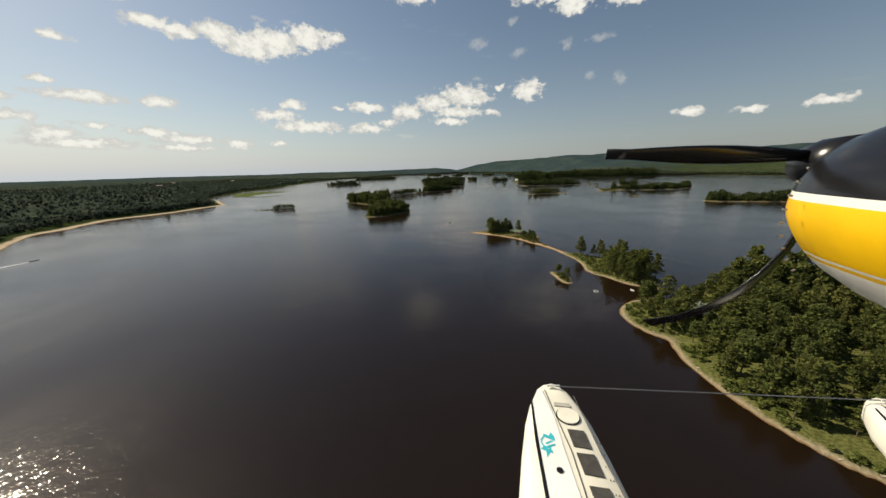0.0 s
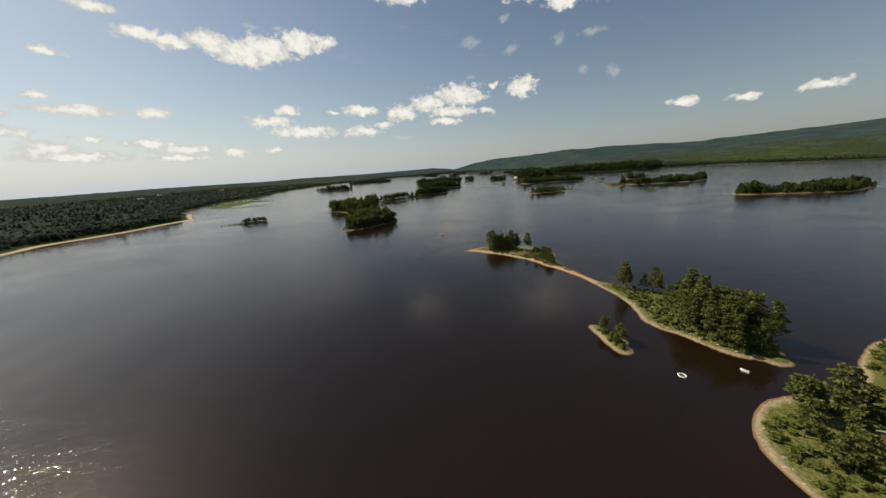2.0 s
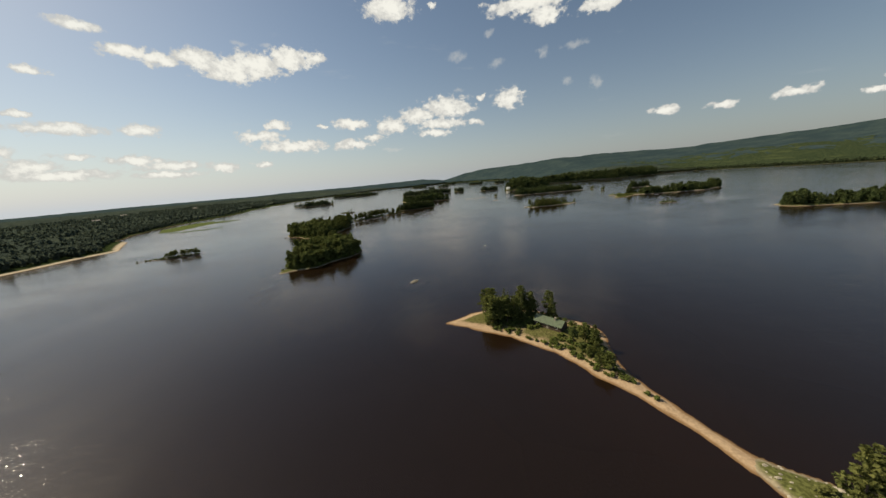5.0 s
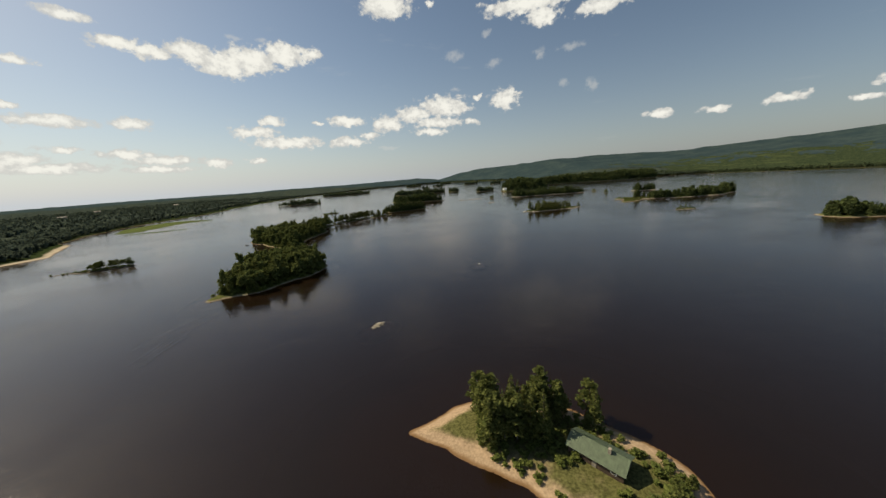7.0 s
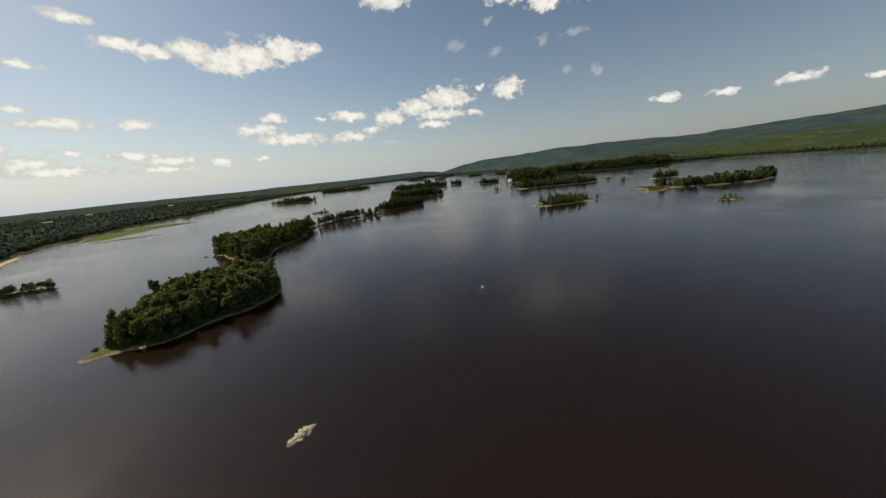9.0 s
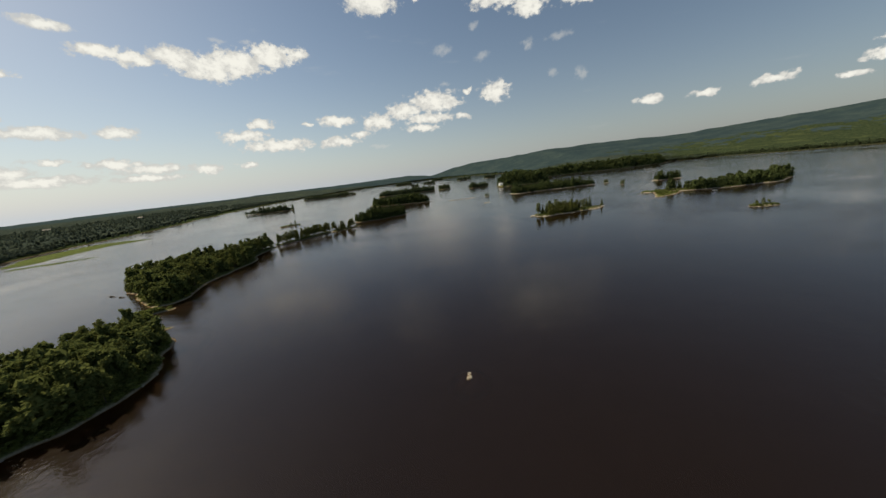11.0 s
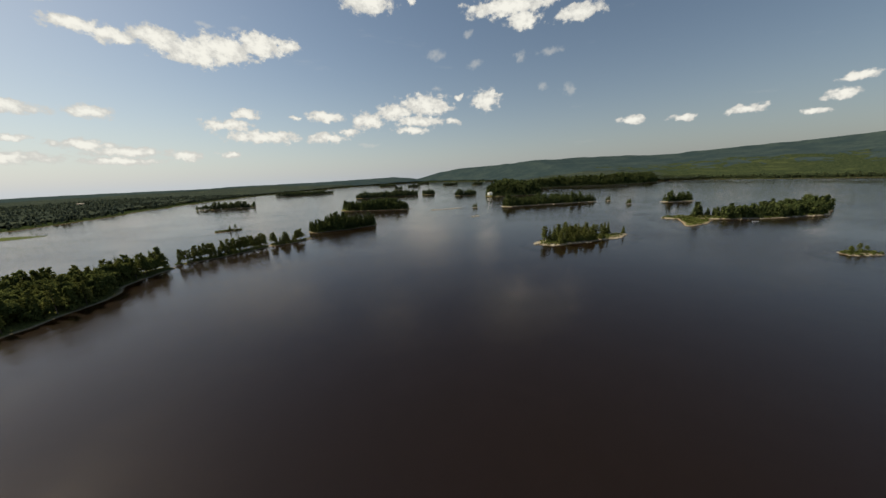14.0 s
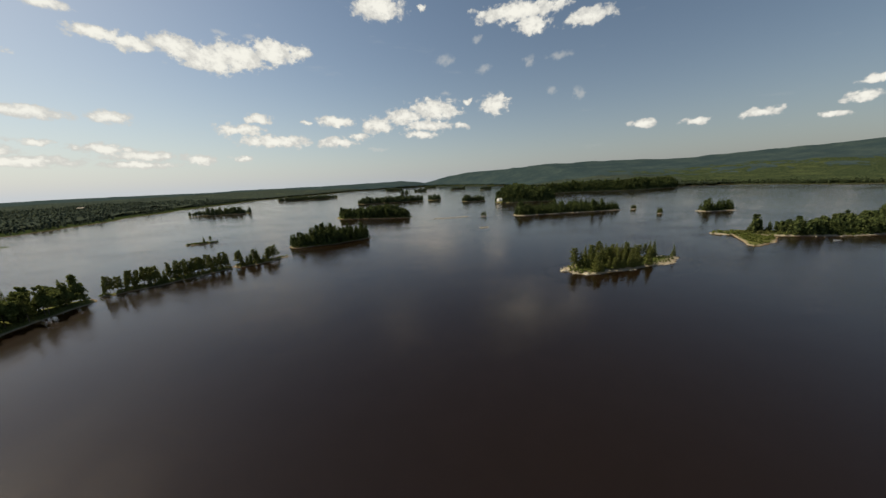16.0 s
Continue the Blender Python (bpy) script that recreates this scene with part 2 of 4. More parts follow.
def water_material():
    """Tea-brown lake: a clear glossy skin over a tinted body, rippled by wind."""
    m = bpy.data.materials.new("lake_water")
    m.use_nodes = True
    nt = m.node_tree
    nt.nodes.clear()
    geo = nt.nodes.new("ShaderNodeNewGeometry")
    p = geo.outputs["Position"]
    ripple = noise_tex(nt, p, 0.6, 3, 0.6, (1.0, 0.6, 1.0))
    swell = noise_tex(nt, p, 0.12, 2, 0.5, (0.7, 1.0, 1.0))
    gust = ramp(nt, noise_tex(nt, p, 0.006, 4, 0.6, (1.0, 0.35, 1.0)), 0.35, 0.7)
    streak = ramp(nt, noise_tex(nt, p, 0.022, 4, 0.6, (0.35, 1.0, 1.0)), 0.42, 0.66)
    lanes = ramp(nt, noise_tex(nt, p, 0.011, 5, 0.62, (1.0, 0.30, 1.0)), 0.36, 0.68)
    gust = math_node(nt, "ADD", math_node(nt, "MULTIPLY", gust, 0.65), math_node(nt, "MULTIPLY", streak, 0.5))
    wavelets = noise_tex(nt, p, 2.0, 2, 0.5, (1.0, 0.7, 1.0))
    height = math_node(nt, "ADD", math_node(nt, "ADD", ripple, math_node(nt, "MULTIPLY", wavelets, 0.16)), math_node(nt, "MULTIPLY", swell, 1.2))
    b = node(nt, "ShaderNodeBump", Distance=0.5)
    link(nt, math_node(nt, "ADD", math_node(nt, "MULTIPLY", gust, 0.40), 0.15), b.inputs["Strength"])
    link(nt, height, b.inputs["Height"])
    gloss = nt.nodes.new("ShaderNodeBsdfGlossy")
    gloss.inputs[0].default_value = (0.98, 0.95, 0.94, 1)
    link(nt, math_node(nt, "ADD", math_node(nt, "MULTIPLY", gust, 0.045), 0.05), gloss.inputs["Roughness"])
    link(nt, b.outputs[0], gloss.inputs["Normal"])
    chop = nt.nodes.new("ShaderNodeBsdfGlossy")
    chop.inputs[0].default_value = (0.98, 0.95, 0.94, 1)
    chop.inputs["Roughness"].default_value = 0.34
    sheen = nt.nodes.new("ShaderNodeMixShader")
    link(nt, math_node(nt, "ADD", math_node(nt, "MULTIPLY", math_node(nt, "POWER", lanes, 1.5), 0.06), 0.004), sheen.inputs[0])
    link(nt, gloss.outputs[0], sheen.inputs[1])
    link(nt, chop.outputs[0], sheen.inputs[2])
    clear = nt.nodes.new("ShaderNodeBsdfTransparent")
    clear.inputs[0].default_value = (0.70, 0.43, 0.24, 1)
    murk = nt.nodes.new("ShaderNodeBsdfDiffuse")
    murk.inputs[0].default_value = (0.027, 0.0158, 0.0088, 1)
    body = nt.nodes.new("ShaderNodeMixShader")
    body.inputs[0].default_value = 0.38
    link(nt, clear.outputs[0], body.inputs[1])
    link(nt, murk.outputs[0], body.inputs[2])
    fres = node(nt, "ShaderNodeFresnel", IOR=1.42)
    top = nt.nodes.new("ShaderNodeMixShader")
    link(nt, fres.outputs[0], top.inputs[0])
    link(nt, body.outputs[0], top.inputs[1])
    link(nt, sheen.outputs[0], top.inputs[2])
    out = nt.nodes.new("ShaderNodeOutputMaterial")
    link(nt, top.outputs[0], out.inputs[0])
    return m


M_WATER = water_material()
M_BED = coated("peat_bed", (0.016, 0.011, 0.008), 0.95, vary=0.2, scale=0.05)
M_WHITE = coated("white_paint", (0.78, 0.77, 0.73), 0.35, vary=0.05)
M_GLOSS_WHITE = coated("glossy_white_enamel", (0.84, 0.86, 0.88), 0.2, vary=0.03)
M_CREAM = coated("cream_hull_paint", (0.76, 0.74, 0.66), 0.45, vary=0.06, scale=2.0)
M_BLACK = coated("black_paint", (0.012, 0.012, 0.014), 0.22, vary=0.1)
M_YELLOW = coated("yellow_paint", (0.85, 0.50, 0.012), 0.3, vary=0.04)
M_GREY = coated("anti_skid_grey", (0.055, 0.052, 0.050), 0.9, vary=0.15, scale=20)
M_PALE_GREY = coated("worn_pale_grey", (0.42, 0.41, 0.37), 0.8, vary=0.1, scale=20)
M_TEAL = coated("teal_vinyl", (0.03, 0.50, 0.62), 0.4, vary=0.1)
M_STEEL = coated("weathered_steel", (0.32, 0.30, 0.28), 0.4, 0.8)
M_ROOF = coated("green_metal_roof", (0.085, 0.115, 0.062), 0.6, 0.0, vary=0.15, scale=0.8)
M_PALE_ROOF = coated("pale_green_roof", (0.20, 0.235, 0.175), 0.6, vary=0.2, scale=0.8)
M_LOG = coated("dark_log_wall", (0.075, 0.048, 0.032), 0.8, vary=0.25, scale=2, grain=0.02)
M_WOOD = coated("grey_timber", (0.28, 0.24, 0.19), 0.8, vary=0.2, scale=2, grain=0.01)
M_GLASS = coated("dark_window_glass", (0.02, 0.025, 0.03), 0.06, vary=0.05)
M_FOAM = coated("white_foam", (0.75, 0.77, 0.78), 0.9, vary=0.1, scale=1.0)


# ---- mesh helpers ----


def lattice(ix, iy, seed):
    h = np.sin(ix * 127.1 + iy * 311.7 + seed * 74.7) * 43758.5453
    return h - np.floor(h)


def value_noise(x, y, seed=0.0):
    ix, iy = np.floor(x), np.floor(y)
    fx, fy = x - ix, y - iy
    fx, fy = fx * fx * (3 - 2 * fx), fy * fy * (3 - 2 * fy)
    a, b = lattice(ix, iy, seed), lattice(ix + 1, iy, seed)
    c, d = lattice(ix, iy + 1, seed), lattice(ix + 1, iy + 1, seed)
    return (a + (b - a) * fx) * (1 - fy) + (c + (d - c) * fx) * fy


def fbm(x, y, size, octaves=4, seed=0.0):
    total, amp, norm = 0.0, 1.0, 0.0
    for k in range(octaves):
        total = total + amp * value_noise(x / size * 2 ** k, y / size * 2 ** k, seed + k)
        norm, amp = norm + amp, amp * 0.5
    return total / norm


def array_mesh(name, verts, faces, mat, smooth=False):
    me = bpy.data.meshes.new(name)
    k = faces.shape[1]
    me.vertices.add(len(verts))
    me.vertices.foreach_set("co", np.ascontiguousarray(verts, dtype=np.float32).ravel())
    me.loops.add(faces.size)
    me.loops.foreach_set("vertex_index", np.ascontiguousarray(faces, dtype=np.int32).ravel())
    me.polygons.add(len(faces))
    me.polygons.foreach_set("loop_start", np.arange(0, faces.size, k, dtype=np.int32))
    me.polygons.foreach_set("use_smooth", np.full(len(faces), smooth))
    me.update(calc_edges=True)
    me.materials.append(mat)
    return me


def grid_mesh(name, xs, ys, height, mat, keep=None):
    """A sheet over the lines xs and ys; height(X, Y) gives z, keep(z) the vertices that stay."""
    X, Y = np.meshgrid(xs, ys)
    Z = height(X, Y)
    verts = np.stack([X.ravel(), Y.ravel(), Z.ravel()], 1)
    n = len(xs)
    i = (np.arange(len(ys) - 1)[:, None] * n + np.arange(n - 1)[None, :]).ravel()
    faces = np.stack([i, i + 1, i + n + 1, i + n], 1)
    if keep is not None:
        ok = keep(Z.ravel())
        faces = faces[ok[faces].any(1)]
        used = np.unique(faces)
        index = np.zeros(len(verts), int)
        index[used] = np.arange(len(used))
        verts, faces = verts[used], index[faces]
    return array_mesh(name, verts, faces, mat, True)


def part(name, bm, mat, parent=None, label=""):
    me = bpy.data.meshes.new(name)
    bm.normal_update()
    bm.to_mesh(me)
    bm.free()
    for m in mat if isinstance(mat, (list, tuple)) else (mat,):
        me.materials.append(m)
    ob = new(name, me)
    ob.parent = parent
    if label:
        tagged(ob, label)
    return ob


def box(bm, x0, x1, y0, y1, z0, z1, m=None):
    v = [bm.verts.new((x, y, z)) for z in (z0, z1) for y in (y0, y1) for x in (x0, x1)]
    if m is not None:
        for w in v:
            w.co = m @ w.co
    for f in ((0, 2, 3, 1), (4, 5, 7, 6), (0, 1, 5, 4), (1, 3, 7, 5), (3, 2, 6, 7), (2, 0, 4, 6)):
        bm.faces.new([v[i] for i in f])
    return bm


def tube(bm, a, b, ra, rb, sides=8):
    a, b = Vector(a), Vector(b)
    q = (b - a).to_track_quat("Z", "Y")
    rings = []
    for c, r in ((a, ra), (b, rb)):
        rings.append([bm.verts.new(c + q @ Vector((r * math.cos(2 * math.pi * i / sides), r * math.sin(2 * math.pi * i / sides), 0))) for i in range(sides)])
    for i in range(sides):
        bm.faces.new((rings[0][i], rings[0][(i + 1) % sides], rings[1][(i + 1) % sides], rings[1][i]))
    bm.faces.new(rings[0][::-1]), bm.faces.new(rings[1])
    return bm


# ---- water, lake bed ----
lines = np.concatenate([np.linspace(-4600, -700, 14), np.linspace(-600, 800, 15), np.linspace(950, 4600, 14)])
water = tagged(new("water", grid_mesh("water", lines, lines + 300, lambda X, Y: X * 0, M_WATER)), "dark tea-brown lake with wind ripples and sun glitter", "lake", kind="structure")
bed = tagged(new("ground", grid_mesh("ground", lines, lines + 300, lambda X, Y: X * 0 - 3.2, M_BED)), "dark peaty lake bed under the water", "lake bed", kind="structure")


# ---- land forms ----
def spine_distance(X, Y, spine):
    """Metres inside (plus) or outside (minus) a chain of rounded links x, y, radius."""
    best = np.full(np.shape(X), -1e9)
    if len(spine) == 1:
        spine = spine * 2
    for (x0, y0, r0), (x1, y1, r1) in zip(spine, spine[1:]):
        dx, dy = x1 - x0, y1 - y0
        t = np.clip(((X - x0) * dx + (Y - y0) * dy) / (dx * dx + dy * dy + 1e-9), 0, 1)
        best = np.maximum(best, r0 + (r1 - r0) * t - np.hypot(X - x0 - t * dx, Y - y0 - t * dy))
    return best


ISLANDS = {}


def shore(spine, ragged, seed):
    def inside(X, Y):
        d = spine_distance(X, Y, spine)
        return d + ragged * 2 * (fbm(X, Y, 6 + ragged * 5, 3, seed) - 0.5)
    return inside


def island(key, label, spine, step, mat, ragged=1.5, top=2.0, beach=0.16, bed_slope=0.22):
    inside = shore(spine, ragged, len(ISLANDS) * 3.7)

    def height(X, Y):
        d = inside(X, Y)
        up = np.minimum(beach * d, 0.8) + top * (1 - np.exp(-np.maximum(d - 4, 0) / 14)) + 0.5 * (fbm(X, Y, 5, 3, 2) - 0.5) * np.clip(d / 3, 0, 1)
        return np.where(d > 0, up, np.maximum(bed_slope * d, -3.4))
    pad = 6 + 3.4 / bed_slope
    xs = np.arange(min(s[0] - s[2] for s in spine) - pad, max(s[0] + s[2] for s in spine) + pad, step)
    ys = np.arange(min(s[1] - s[2] for s in spine) - pad, max(s[1] + s[2] for s in spine) + pad, step)
    ob = tagged(new("island", grid_mesh("island", xs, ys, height, mat, lambda z: z > -3.3)), label, "island", kind="structure")
    ISLANDS[key] = (inside, height, (xs[0], xs[-1], ys[0], ys[-1]))
    return ob


WOODED = "wooded island with a narrow pale shore"
ROCKY = "rocky island with pale granite ledges and trees"
island("spit", "low sandy point with a bare beach spit and grass", ((19, 287, 1.2), (36, 287, 10), (54, 280, 14), (66, 268, 14), (69, 247, 6), (74, 233, 3), (79, 220, 2), (82, 210, 2.6)), 0.9, M_SAND, 1.0, 1.2, 0.16, 0.09)
island("wood", "narrow wooded island with grassy bank and gravel shore", ((83, 209, 3), (94, 190, 10.5), (98, 170, 16), (102, 153, 11.5), (104, 143, 4.5)), 1.0, M_GRAVEL, 1.4, 1.6, 0.42, 0.07)
island("islet", "tiny shrubby islet with a gravel rim", ((60.5, 166, 2.2), (63, 157.5, 4.2), (63, 151, 3)), 0.7, M_GRAVEL, 0.8, 0.8, 0.3, 0.08)
island("home", "large wooded island with a gravel shore and a cottage", ((91.5, 107, 21), (125, 72, 52), (160, 100, 52), (190, 10, 100)), 1.6, M_GRAVEL, 2.3, 2.5, 0.38, 0.13)
island("head", WOODED, ((-113, 401, 4), (-101, 424, 19), (-95, 456, 32), (-99, 480, 24), (-104, 496, 12)), 2.0, M_GRAVEL, 2.5, 2.5, 0.5)
island("hook", "low grassy hook with bushes at an island's end", ((-118, 500, 9), (-124, 522, 7), (-134, 537, 6), (-120, 543, 2.0)), 1.2, M_GRAVEL, 1.2, 0.5, 0.5)
island("tussock", "small grassy point at an island's end", ((-112, 502, 4), (-104, 510, 3.2), (-96, 512, 1.5)), 1.0, M_GRAVEL, 0.8, 0.3, 0.6)
island("neck", "long wooded island with a small sandy cove", ((-136, 562, 12), (-154, 588, 22), (-172, 628, 42), (-166, 655, 36), (-160, 690, 20), (-148, 722, 9)), 2.5, M_GRAVEL, 3, 2.5, 0.45)
island("row", "string of narrow wooded islets", ((-143, 737, 4), (-128, 758, 6), (-101, 795, 6)), 2.0, M_GRAVEL, 2.5, 1.0, 0.4)
island("row_end", "small wooded islet with grassy rim", ((-90, 806, 8), (-74, 817, 8), (-62, 835, 2.5)), 2.0, M_GRAVEL, 2, 1.0)
island("grove", "wooded island with grassy shore", ((-66, 888, 15), (-36, 904, 20), (-6, 920, 12)), 2.5, M_GRAVEL, 2.5, 2, 0.35)
island("twin", WOODED, ((-70, 1185, 38), (0, 1165, 34), (42, 1140, 16)), 4, M_GRAVEL, 4, 2, 0.35)
island("north", WOODED, ((-125, 1625, 28), (-20, 1655, 40), (60, 1665, 20)), 6, M_GRAVEL, 5, 2)
island("north_end", WOODED, ((112, 1665, 22), (125, 1672, 18)), 6, M_GRAVEL, 3, 2)
island("mid", WOODED, ((215, 1512, 15), (265, 1518, 15)), 4, M_GRAVEL, 3, 1.5)
island("dot", "tiny rocky islet with a few trees", ((188, 1092, 5), (194, 1096, 4)), 2, M_ROCKY, 1.5, 1)
island("ledge", "low bare rock ledge awash in the lake", ((100, 1087, 3.5), (128, 1090, 4), (160, 1100, 3)), 2, M_ROCKY, 2.5, 0.2)
island("reef", "low bare rock ledge awash in the lake", ((160, 954, 4), (168, 957, 3)), 1.6, M_ROCKY, 1.5, 0.2)
island("shoal", "small bare rock just breaking the surface", ((58.3, 439, 0.5), (59, 441, 0.6)), 0.3, M_ROCKY, 0.5, 0.05, 0.3, 0.5)
island("skerry", "low grassy flat with rocky rim beside the wooded island", ((374, 775, 4), (395, 791, 13), (412, 808, 16), (418, 832, 11)), 1.6, M_GRAVEL, 3, 0.5)
island("rock", "bare pale rock standing out of the lake", ((-2.6, 348.4, 1.2), (-0.6, 351, 1.7), (0.6, 353, 0.8)), 0.35, M_ROCKY, 0.9, 0.3, 0.5, 0.42)
island("stone", ROCKY, ((190, 732, 11), (224, 744, 17), (262, 748, 13), (281, 753, 4)), 1.6, M_ROCKY, 3.2, 1.6)
island("big", ROCKY, ((258, 1082, 16), (320, 1100, 27), (390, 1106, 29), (442, 1096, 17)), 4, M_ROCKY, 4, 2)
island("behind", "wooded island with a white lakeside cottage", ((330, 1420, 46), (420, 1420, 46), (400, 1600, 60), (450, 1760, 50)), 6, M_GRAVEL, 5, 22)
island("point", "dark wooded point reaching into the lake", ((560, 1760, 26), (680, 1800, 50), (800, 1800, 60), (930, 1770, 48), (1100, 1850, 90)), 8, M_GRAVEL, 6, 24, 0.9)
island("tuft", "tiny rocky islet with a few trees", ((478, 1088, 5), (486, 1092, 4)), 2, M_ROCKY, 1.5, 1)
island("crumb", "tiny rocky islet with a few trees", ((470, 1010, 3.5), (474, 1013, 3)), 2, M_ROCKY, 1.5, 1)
island("round", ROCKY, ((552, 1014, 13), (592, 1016, 15)), 3, M_ROCKY, 3, 2)
island("east", "long wooded island with a rocky shore", ((398, 832, 9), (440, 815, 14), (490, 814, 26), (560, 815, 28), (622, 840, 18), (668, 880, 7)), 3, M_ROCKY, 4, 2)
island("button", "tiny grassy islet with low trees", ((374, 643, 6), (388, 640, 5)), 1.6, M_ROCKY, 1.5, 0.8)
island("far_east", WOODED, ((448, 526, 16), (500, 514, 17), (560, 515, 28), (625, 540, 18)), 3, M_GRAVEL, 3.5, 2)
island("west_rock", "tiny rocky islet with a clump of trees", ((-328, 497, 1.2), (-312, 502, 2.2), (-294, 510, 6), (-274, 519, 3.2)), 1.6, M_ROCKY, 1.5, 0.8)
island("west_dot", "tiny low islet with a few trees", ((-229, 931, 3.5), (-214, 938, 5), (-202, 944, 3.5)), 1.6, M_GRAVEL, 1.2, 0.9, 0.3)
island("west_flat", WOODED, ((-556, 1400, 9), (-500, 1420, 17), (-432, 1440, 13)), 5, M_GRAVEL, 4, 1, 0.4)
island("west_far", WOODED, ((-630, 2105, 14), (-520, 2155, 24), (-402, 2235, 18)), 8, M_GRAVEL, 5, 1)
for k, (fx, fy, fr) in enumerate(((60, 2700, 30), (330, 2750, 34), (-160, 3100, 45), (480, 2500, 26), (150, 3500, 40), (-30, 2350, 16))):
    island("channel%d" % k, WOODED, ((fx - fr, fy, fr * 0.6), (fx + fr, fy + 10, fr * 0.5)), 10, M_GRAVEL, 5, 2)
island("marsh", "flat green marsh with reeds beside the mainland", ((-572, 832, 24), (-600, 895, 42), (-602, 965, 38), (-528, 994, 7)), 4, M_MARSH, 4, 1.2, 0.1)
island("reeds", "low reed bed beside the marsh", ((-535, 788, 7), (-492, 802, 9), (-455, 822, 4)), 3, M_MARSH, 2.5, 0.2, 0.1)

WEST_Y = (-4400, 100, 226, 307, 370, 430, 500, 600, 650, 695, 725, 800, 960, 1130, 1416, 1800, 2200, 2700, 3500, 4300, 4800)
WEST_X = (-330, -300, -372, -450, -478, -484, -458, -450, -492, -532, -590, -640, -690, -690, -750, -830, -860, -760, -600, -200, 300)
EAST_Y = (-4400, 700, 1100, 1400, 1600, 1830, 1910, 1960, 2100, 2220, 2600, 3200, 3900, 4400, 4800)
EAST_X = (2600, 2500, 1900, 1620, 1500, 1430, 900, 740, 760, 950, 900, 820, 640, 350, -100)


def west_in(X, Y):
    return 0.85 * (np.interp(Y, WEST_Y, WEST_X) - X) + 30 * (fbm(X, Y, 90, 4, 5) - 0.5)


def east_in(X, Y):
    return 0.85 * (X - np.interp(Y, EAST_Y, EAST_X)) + 50 * (fbm(X, Y, 140, 4, 9) - 0.5)


def hills(X, Y, tall):
    """Low land that rolls up to a wooded ridge far off."""
    r = np.hypot(X, Y - 300)
    return tall * np.clip((r - 2300) / 1400, 0, 1) ** 1.3 * (0.55 + 0.7 * fbm(X, Y, 900, 4, 3))


RIDGE_AZ = (-180, -56, -48, -40, -30, -20, -13, -2, 3, 8, 20, 26, 48, 180)
RIDGE_TOP = (9, 9, 12, 21, 31, 45, 57, 79, 105, 130, 168, 198, 205, 205)


def ridge(X, Y):
    """How high the wooded skyline stands in each direction from the lake."""
    return np.interp(np.degrees(np.arctan2(X, Y - 300)), RIDGE_AZ, RIDGE_TOP)


def west_height(X, Y):
    d = west_in(X, Y)
    up = np.minimum(np.where(Y < 705, 0.045, 0.5) * d, 1.0) + 4 * (1 - np.exp(-np.maximum(d - 8, 0) / 60)) + hills(X, Y, ridge(X, Y)) * np.clip(d / 450, 0, 1)
    return np.where(d > 0, up, np.maximum(0.15 * d, -3.4))


def east_height(X, Y):
    d = east_in(X, Y)
    up = np.minimum(0.8 * d, 1.0) + 5 * (1 - np.exp(-np.maximum(d - 8, 0) / 80)) + hills(X, Y, ridge(X, Y)) * np.clip(d / 450, 0, 1)
    return np.where(d > 0, up, np.maximum(0.15 * d, -3.4))


def sunk(height):
    """The ground under the distant forest, well below its roof."""
    return lambda X, Y: height(X, Y) - 7 * np.clip((np.hypot(X, Y - 300) - 1400) / 500, 0, 1) * np.clip((height(X, Y) - 1.5) / 5, 0, 1)


tagged(new("mainland_west", grid_mesh("mainland_west", np.concatenate([np.arange(-4700, -1300, 60), np.arange(-1300, -280, 7), np.arange(-280, 500, 60)]),
       np.concatenate([np.arange(-2000, 150, 60), np.arange(150, 1500, 9), np.arange(1500, 4900, 40)]), sunk(west_height), M_FOREST_GROUND, lambda z: z > -3.3)),
       "low forested mainland with sandy beaches", "mainland", kind="structure")
tagged(new("mainland_east", grid_mesh("mainland_east", np.concatenate([np.arange(-100, 700, 50), np.arange(700, 2000, 14), np.arange(2000, 4900, 50)]),
       np.concatenate([np.arange(-1500, 700, 60), np.arange(700, 2400, 16), np.arange(2400, 4900, 45)]), sunk(east_height), M_FOREST_GROUND, lambda z: z > -3.3)),
       "forested mainland rising to low blue hills", "mainland", kind="structure")


